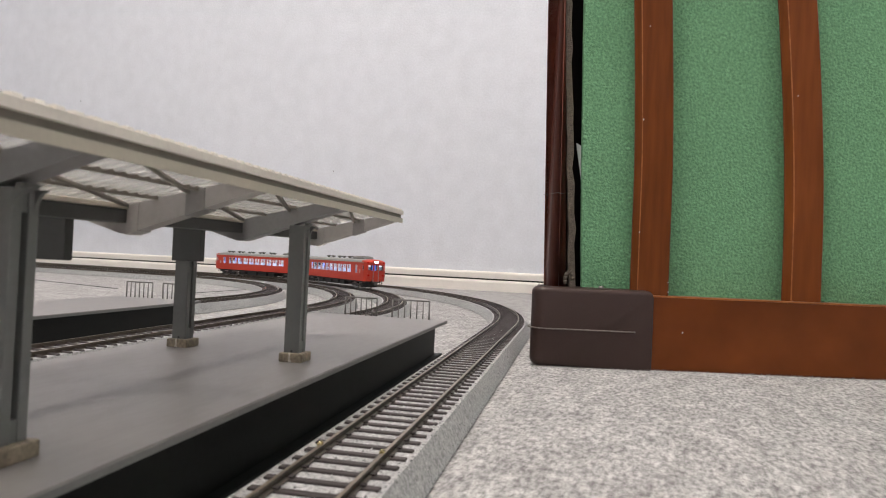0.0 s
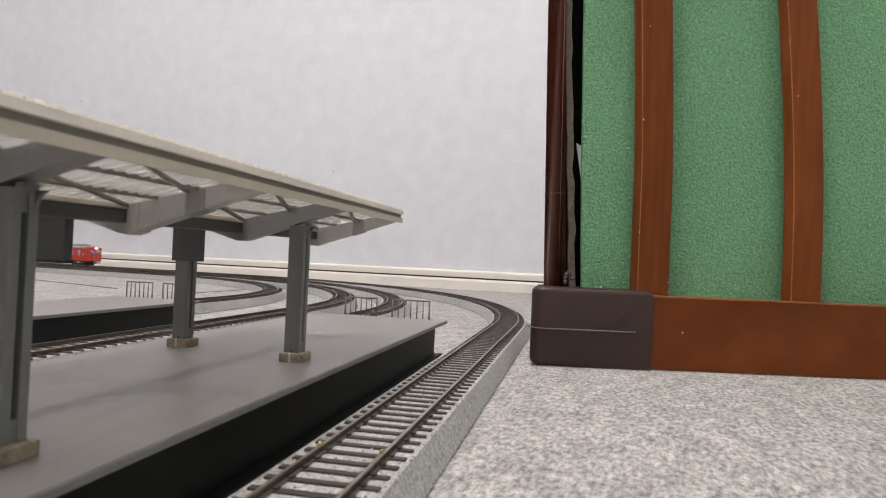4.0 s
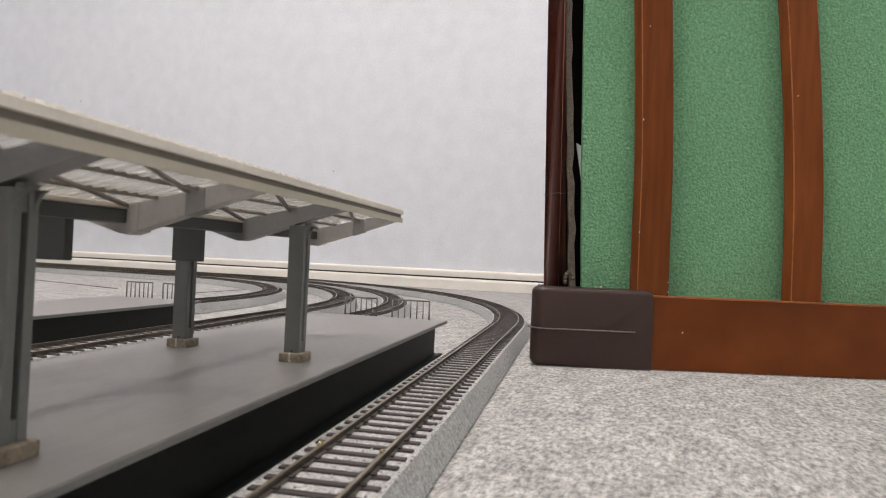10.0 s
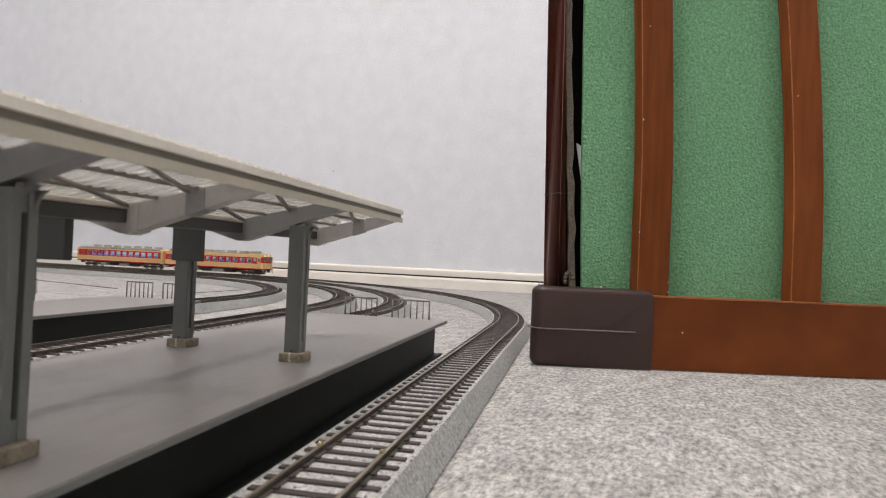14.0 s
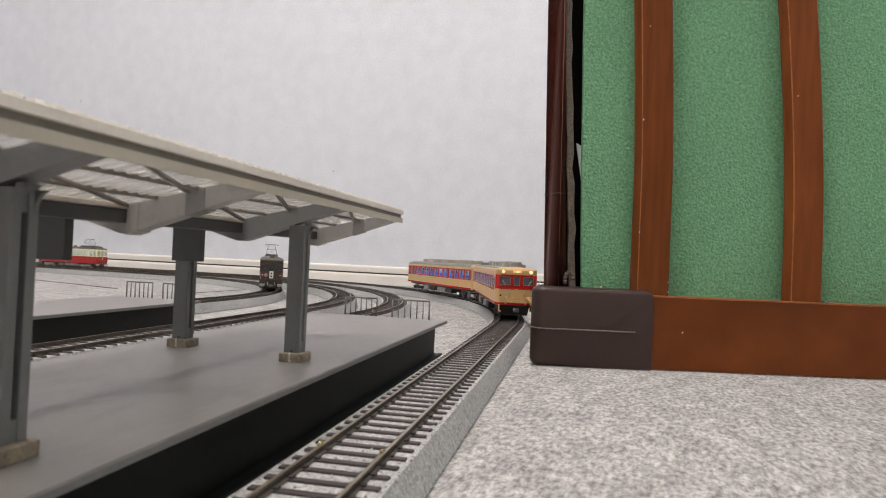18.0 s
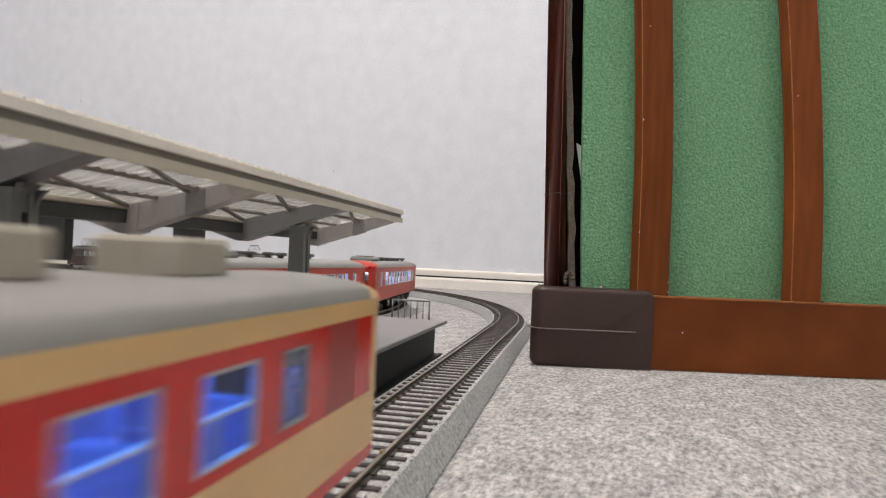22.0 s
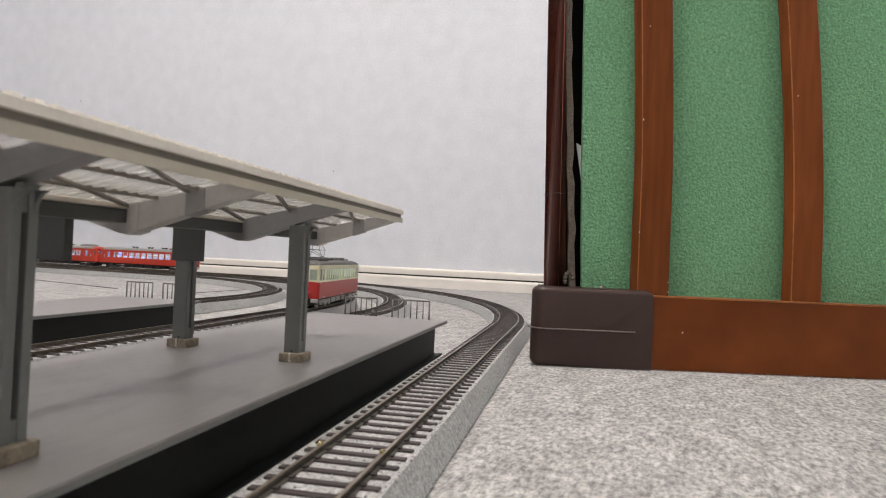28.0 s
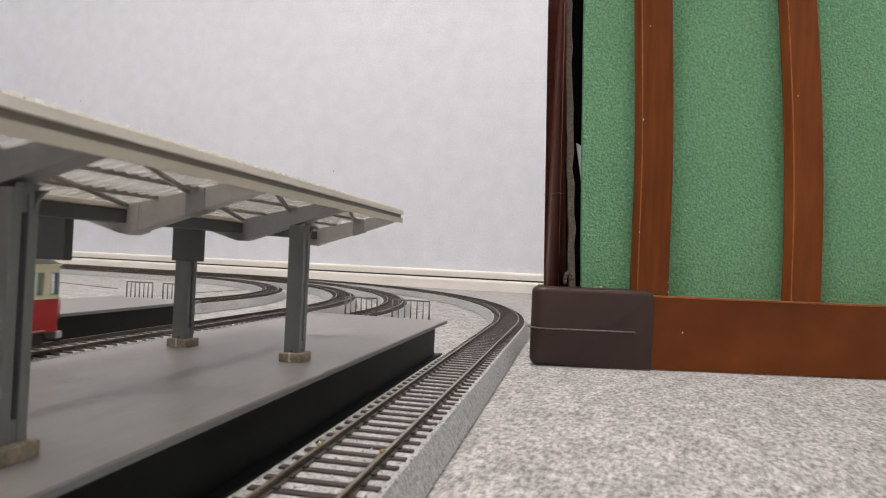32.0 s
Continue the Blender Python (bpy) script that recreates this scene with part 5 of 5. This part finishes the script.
def pantograph(car, y, z, m):
    pg = part("pantograph", Geo().box((-0.0085, y - 0.0095, z), (-0.0077, y + 0.0095, z + 0.0009)).box((0.0077, y - 0.0095, z), (0.0085, y + 0.0095, z + 0.0009))
              .box((-0.0085, y - 0.0095, z), (0.0085, y - 0.0085, z + 0.0009)).box((-0.0085, y + 0.0085, z), (0.0085, y + 0.0095, z + 0.0009)), m, car, "thin grey diamond pantograph")
    r = 0.00032
    for sx in (-1, 1):
        for sy in (-1, 1):
            part("lower_arm", Geo().tube((sx * 0.0070, y + sy * 0.0030, z + 0.0012), (sx * 0.0062, y + sy * 0.0105, z + 0.0078), r, 6), m, pg)
            part("upper_arm", Geo().tube((sx * 0.0062, y + sy * 0.0105, z + 0.0078), (sx * 0.0040, y + sy * 0.0006, z + 0.0146), r, 6), m, pg)
    for sy in (-1, 1):
        part("cross_bar", Geo().tube((-0.0062, y + sy * 0.0105, z + 0.0078), (0.0062, y + sy * 0.0105, z + 0.0078), r, 6), m, pg)
        part("diagonal", Geo().tube((-0.0070, y + sy * 0.0030, z + 0.0012), (0.0062, y + sy * 0.0105, z + 0.0078), r * 0.8, 6), m, pg)
        head = Geo().tube((-0.0075, y + sy * 0.0014, z + 0.0150), (0.0075, y + sy * 0.0014, z + 0.0150), r * 1.4, 6)
        head.tube((0.0075, y + sy * 0.0014, z + 0.0150), (0.0098, y + sy * 0.0014, z + 0.0138), r * 1.2, 6)
        head.tube((-0.0075, y + sy * 0.0014, z + 0.0150), (-0.0098, y + sy * 0.0014, z + 0.0138), r * 1.2, 6)
        part("contact_bar", head, m, pg)


def tram(kind):
    """Short electric railcar, 168 mm: red and cream, or all brown."""
    red = kind == "red"
    car = thing("electric_railcar", "red and cream model electric railcar with pantograph and dark roof" if red else
                "dark brown model electric railcar with pantograph and white route plate", "model train")
    hl, w = 0.084, 0.0146
    win = []
    zs = (0.0260, 0.0364)
    for face in ("right", "left"):
        for y, half in ((0.0798, 0.0024), (0.0700, 0.0037), (-0.0712, 0.0034), (-0.0808, 0.0026)):
            win.append((face, y - half, y + half, *zs, "single"))
        for y, half in ((0.0570, 0.0033), (0.0493, 0.0038), (0.0404, 0.0041), (0.0314, 0.0041), (0.0224, 0.0041), (0.0131, 0.0042), (0.0000, 0.0040),
                        (-0.0128, 0.0035), (-0.0214, 0.0041), (-0.0303, 0.0041), (-0.0388, 0.0036), (-0.0488, 0.0034), (-0.0590, 0.0030)):
            win.append((face, y - half, y + half, *zs, "sash" if half > 0.0038 else "single"))
    for face in ("front", "rear"):
        win += [(face, 0.0055, 0.0122, 0.0264, 0.0360, "single"), (face, -0.0122, -0.0055, 0.0264, 0.0360, "single"), (face, -0.0030, 0.0030, 0.0262, 0.0364, "single")]
    mats = [TRAM_CREAM, TRAM_RED, TRAM_CREAM] if red else [TRAM_BROWN, TRAM_BROWN, TRAM_BROWN]
    # red car's bulkhead glows by itself so the end windows look lit
    sp = dict(bulkhead=LIT_END if red else SLOT_DARK, l=0.168, seat_top=0.0268, w=w, rc=0.0014, bow=0.0006, windows=win, reveal=2, bands=[(0.0096, 0.0248, 1), (0.0248, 0.0396, 0)],
              mats=mats, top=0.0442, dome=0.0100, tip=0.0, gutter=False, roof=ROOF_DARK, tip_mat=mats[0], cab=0.013, frames=red,
              body_label="red lower and cream upper body" if red else "dark brown body", roof_label="dark grey arched roof")
    body = finish_car(sp, car)
    interior(car, sp, STRIP_PALE if red else STRIP_DIM, SEAT_GREEN)
    g = Geo().box((-w - 0.0004, -hl, 0.0392), (w + 0.0004, hl, 0.0400))
    part("gutter", g, mats[0], car)
    g = Geo().box((-w - 0.0003, -hl - 0.0003, 0.0244), (w + 0.0003, hl + 0.0003, 0.0250))
    part("belt_line", g, mats[0], car)
    # steps under the doors
    for sx in (-1, 1):
        for y in (0.0700, 0.0000, -0.0712):
            part("door_step", Geo().box((sx * (w - 0.0005), y - 0.0040, 0.0104), (sx * (w + 0.0012), y + 0.0040, 0.0109)), SILVER, car, "silver door step")
    for sy in (-1, 1):
        e = sy * (hl + 0.0006)
        hb = part("roof_headlight", Geo().tube((0, e - sy * 0.0090, 0.0438), (0, e - sy * 0.0020, 0.0438), 0.0016, 16, r2=0.0022, caps=False)
                  .tube((0, e - sy * 0.0060, 0.0438), (0, e - sy * 0.0020, 0.0438), 0.0016, 16, r2=0.0020, caps=False), ROOF_DARK, car)
        part("lens", Geo().tube((0, e - sy * 0.0066, 0.0438), (0, e - sy * 0.0058, 0.0438), 0.0016, 16), LED_YELLOW if red and sy > 0 else LENS, hb, "glowing yellow headlight" if red and sy > 0 else "")
        for x in (-0.0108, 0.0108):
            part("tail_light", Geo().tube((x, e - sy * 0.001, 0.0205), (x, e + sy * 0.0003, 0.0205), 0.0007, 12), LED_RED if (sy < 0 and not red) else mats[1], car,
                 "lit red tail light" if (sy < 0 and not red) else "")
            part("buffer_step", Geo().box((x - 0.0030, e - sy * 0.001, 0.0062), (x + 0.0030, e + sy * 0.0028, 0.0094), c=0.0005), SILVER if red else BOGIE_GREY, car, "pale grey step block")
        for x in (-0.0132, 0.0132):
            part("grab_rail", Geo().tube((x, e + sy * 0.0008, 0.0150), (x, e + sy * 0.0008, 0.0236), 0.00032, 6), TRAM_RED if red else GREY_BOX, car)
            part("step_iron", Geo().tube((x * 0.94, e + sy * 0.0004, 0.0098), (x * 0.94, e + sy * 0.0012, 0.0050), 0.0004, 6).tube((x * 0.94 - 0.002, e + sy * 0.0012, 0.0050), (x * 0.94 + 0.002, e + sy * 0.0012, 0.0050), 0.0004, 6), UNDER, car)
        part("wiper", Geo().tube((0.0072, e + sy * 0.0004, 0.0352), (0.0094, e + sy * 0.0006, 0.0304), 0.0003, 6), SLOT_DARK, car)
        part("brake_pipe", Geo().tube((-0.0040, e + sy * 0.0010, 0.0118), (-0.0046, e + sy * 0.0028, 0.0072), 0.0006, 8).tube((0.0044, e + sy * 0.0010, 0.0118), (0.0050, e + sy * 0.0028, 0.0072), 0.0006, 8), BOGIE_GREY, car)
        part("roof_light_bracket", Geo().box((-0.0014, e - sy * 0.0090, 0.0418), (0.0014, e - sy * 0.0040, 0.0428)), ROOF_DARK, car)
        part("buffer_beam", Geo().box((-0.0072, e - sy * 0.0005, 0.0135), (0.0072, e + sy * 0.0030, 0.0152), c=0.0003), mats[1], car)
        for x in (-0.0070, 0.0070):
            part("air_hose", Geo().tube((x, e + sy * 0.0010, 0.0165), (x * 0.9, e + sy * 0.0026, 0.0120), 0.0006, 8), mats[1], car)
        if red:
            pl = part("route_plate", Geo().box((-0.0014, e, 0.0172), (0.0014, e + sy * 0.0008, 0.0252)), SLOT_DARK, car, "dark upright route plate")
            for z in (0.0188, 0.0212, 0.0236):
                part("plate_mark", Geo().box((-0.0008, e + sy * 0.0007, z - 0.0008), (0.0008, e + sy * 0.0010, z + 0.0008)), LENS, pl)
        else:
            pl = part("route_plate", Geo().box((-0.0024, e, 0.0165), (0.0024, e + sy * 0.0010, 0.0255)), WHITE_PLATE, car, "white upright route plate")
            for z in (0.0190, 0.0228):
                part("plate_mark", Geo().box((-0.0011, e + sy * 0.0009, z - 0.0012), (0.0011, e + sy * 0.0013, z + 0.0012)), BLACK_MARK, pl)
            part("number_plate", Geo().tube((sy * 0.0070, e, 0.0205), (sy * 0.0070, e + sy * 0.0007, 0.0205), 0.0022, 14), GREY_BOX, car)
    pantograph(car, 0.0480, 0.0462, PANTO)
    part("panto_base", Geo().box((-0.0090, 0.0340, 0.0438), (0.0090, 0.0620, 0.0462), c=0.0006), ROOF_DARK, car)
    for y in (0.0740, 0.0260, 0.0060, -0.0160, -0.0380, -0.0600):
        part("roof_vent", Geo().box((-0.0027, y - 0.0023, 0.0430), (0.0027, y + 0.0023, 0.0464), c=0.0006).box((-0.0021, y - 0.0017, 0.0462), (0.0021, y + 0.0017, 0.0470), c=0.0003), VENT_DARK if red else ROOF_DARK, car)
    part("underframe", Geo().box((-0.0115, -0.078, 0.0075), (0.0115, 0.078, 0.0096)), UNDER, car)
    for i, (y, ln) in enumerate(((0.024, 0.016), (0.004, 0.018), (-0.018, 0.014))):
        for sx in (-1, 1):
            part("equipment_box", Geo().box((sx * 0.0060, y - ln / 2, 0.0034), (sx * 0.0132, y + ln / 2, 0.0082), c=0.0006), GREY_BOX, car)
    for sy in (-1, 1):
        part("end_beam", Geo().box((-0.0095, sy * (hl - 0.0110), 0.0034), (0.0095, sy * (hl - 0.0030), 0.0096), c=0.0006), UNDER, car)
    couplers(car, hl, 0.0070)
    bogs = [bogie(car, y, 0.0052, 0.023, BOGIE_GREY, 0.0142) for y in (0.054, -0.054)]
    return car, bogs


# ---- runs: path coordinate of each train's leading end at given seconds ----
L2 = LOOPS["second"].length
RUNS = [
    # loop, direction, body length, bogie spacing, cars, table of (seconds, path coordinate)
    ("outer", -1, 0.260, 0.180, [express_car(True), express_car(False)],
     [(0, 4.49), (12, 1.514), (14, 1.013), (14.5, 0.886), (17, 0.286), (17.5, 0.166), (18, 0.046), (18.5, -0.072), (19, -0.194), (19.5, -0.318), (21, -0.683),
      (21.5, -0.807), (22, -0.930), (32, -3.40)]),
    ("second", 1, 0.250, 0.172, [local_car(True), local_car(False)],
     [(0, 0.914 - L2), (1, 1.121 - L2), (2, 1.330 - L2), (3, 1.538 - L2), (3.5, 1.644 - L2), (19.5, -0.344), (22.5, 0.3035), (23, 0.4155), (23.5, 0.519), (24, 0.627), (25, 0.855), (25.5, 0.965),
      (27.5, 1.379), (29, 1.705), (32, 2.35)]),
    ("third", -1, 0.168, 0.108, [tram("red")],
     [(0, 3.02), (17, 1.209), (18, 1.0895), (19, 0.971), (19.5, 0.907), (22.5, 0.591), (23, 0.537), (23.5, 0.481), (24, 0.425), (25, 0.311), (27.5, 0.046), (28, -0.007), (28.5, -0.066), (29, -0.124), (30, -0.242),
      (31, -0.358), (32, -0.470)]),
    ("inner", 1, 0.168, 0.108, [tram("brown")],
     [(0, -2.20), (14, -0.2635), (14.5, -0.195), (16.5, 0.092), (17, 0.163), (18, 0.308), (19, 0.463), (19.5, 0.539), (22.5, 0.985), (23, 1.062), (32, 2.42)]),
]


def pace(table, t):
    return float(np.interp(t, [q[0] for q in table], [q[1] for q in table]))


def motions():
    times = [0.25 * i for i in range(129)]
    for name, sgn, ln, base, cars, table in RUNS:
        lp = LOOPS[name]
        for k, (car, bogs) in enumerate(cars):
            rows, turns = [], [[], []]
            for t in times:
                s = pace(table, t) - sgn * k * (ln + 0.007)
                over = (ln - base) / 2
                xa, ya, ta = lp.at(s - sgn * over)
                xb, yb, tb = lp.at(s - sgn * (over + base))
                head = math.degrees(math.atan2(ya - yb, xa - xb)) - 90
                rows.append((t, pose((xa + xb) / 2, (ya + yb) / 2, RAIL_Z, 0, 0, head)))
                for q, (bx, th) in enumerate(((base / 2, ta), (-base / 2, tb))):
                    d = math.degrees(th) - 90 + (180 if sgn < 0 else 0) - head
                    d = (d + 180) % 360 - 180
                    turns[q].append((t, pose(0, bx, 0, 0, 0, d)))
            walk(car, rows)
            for b, tr in zip(bogs, turns):
                walk(b, tr)


motions()
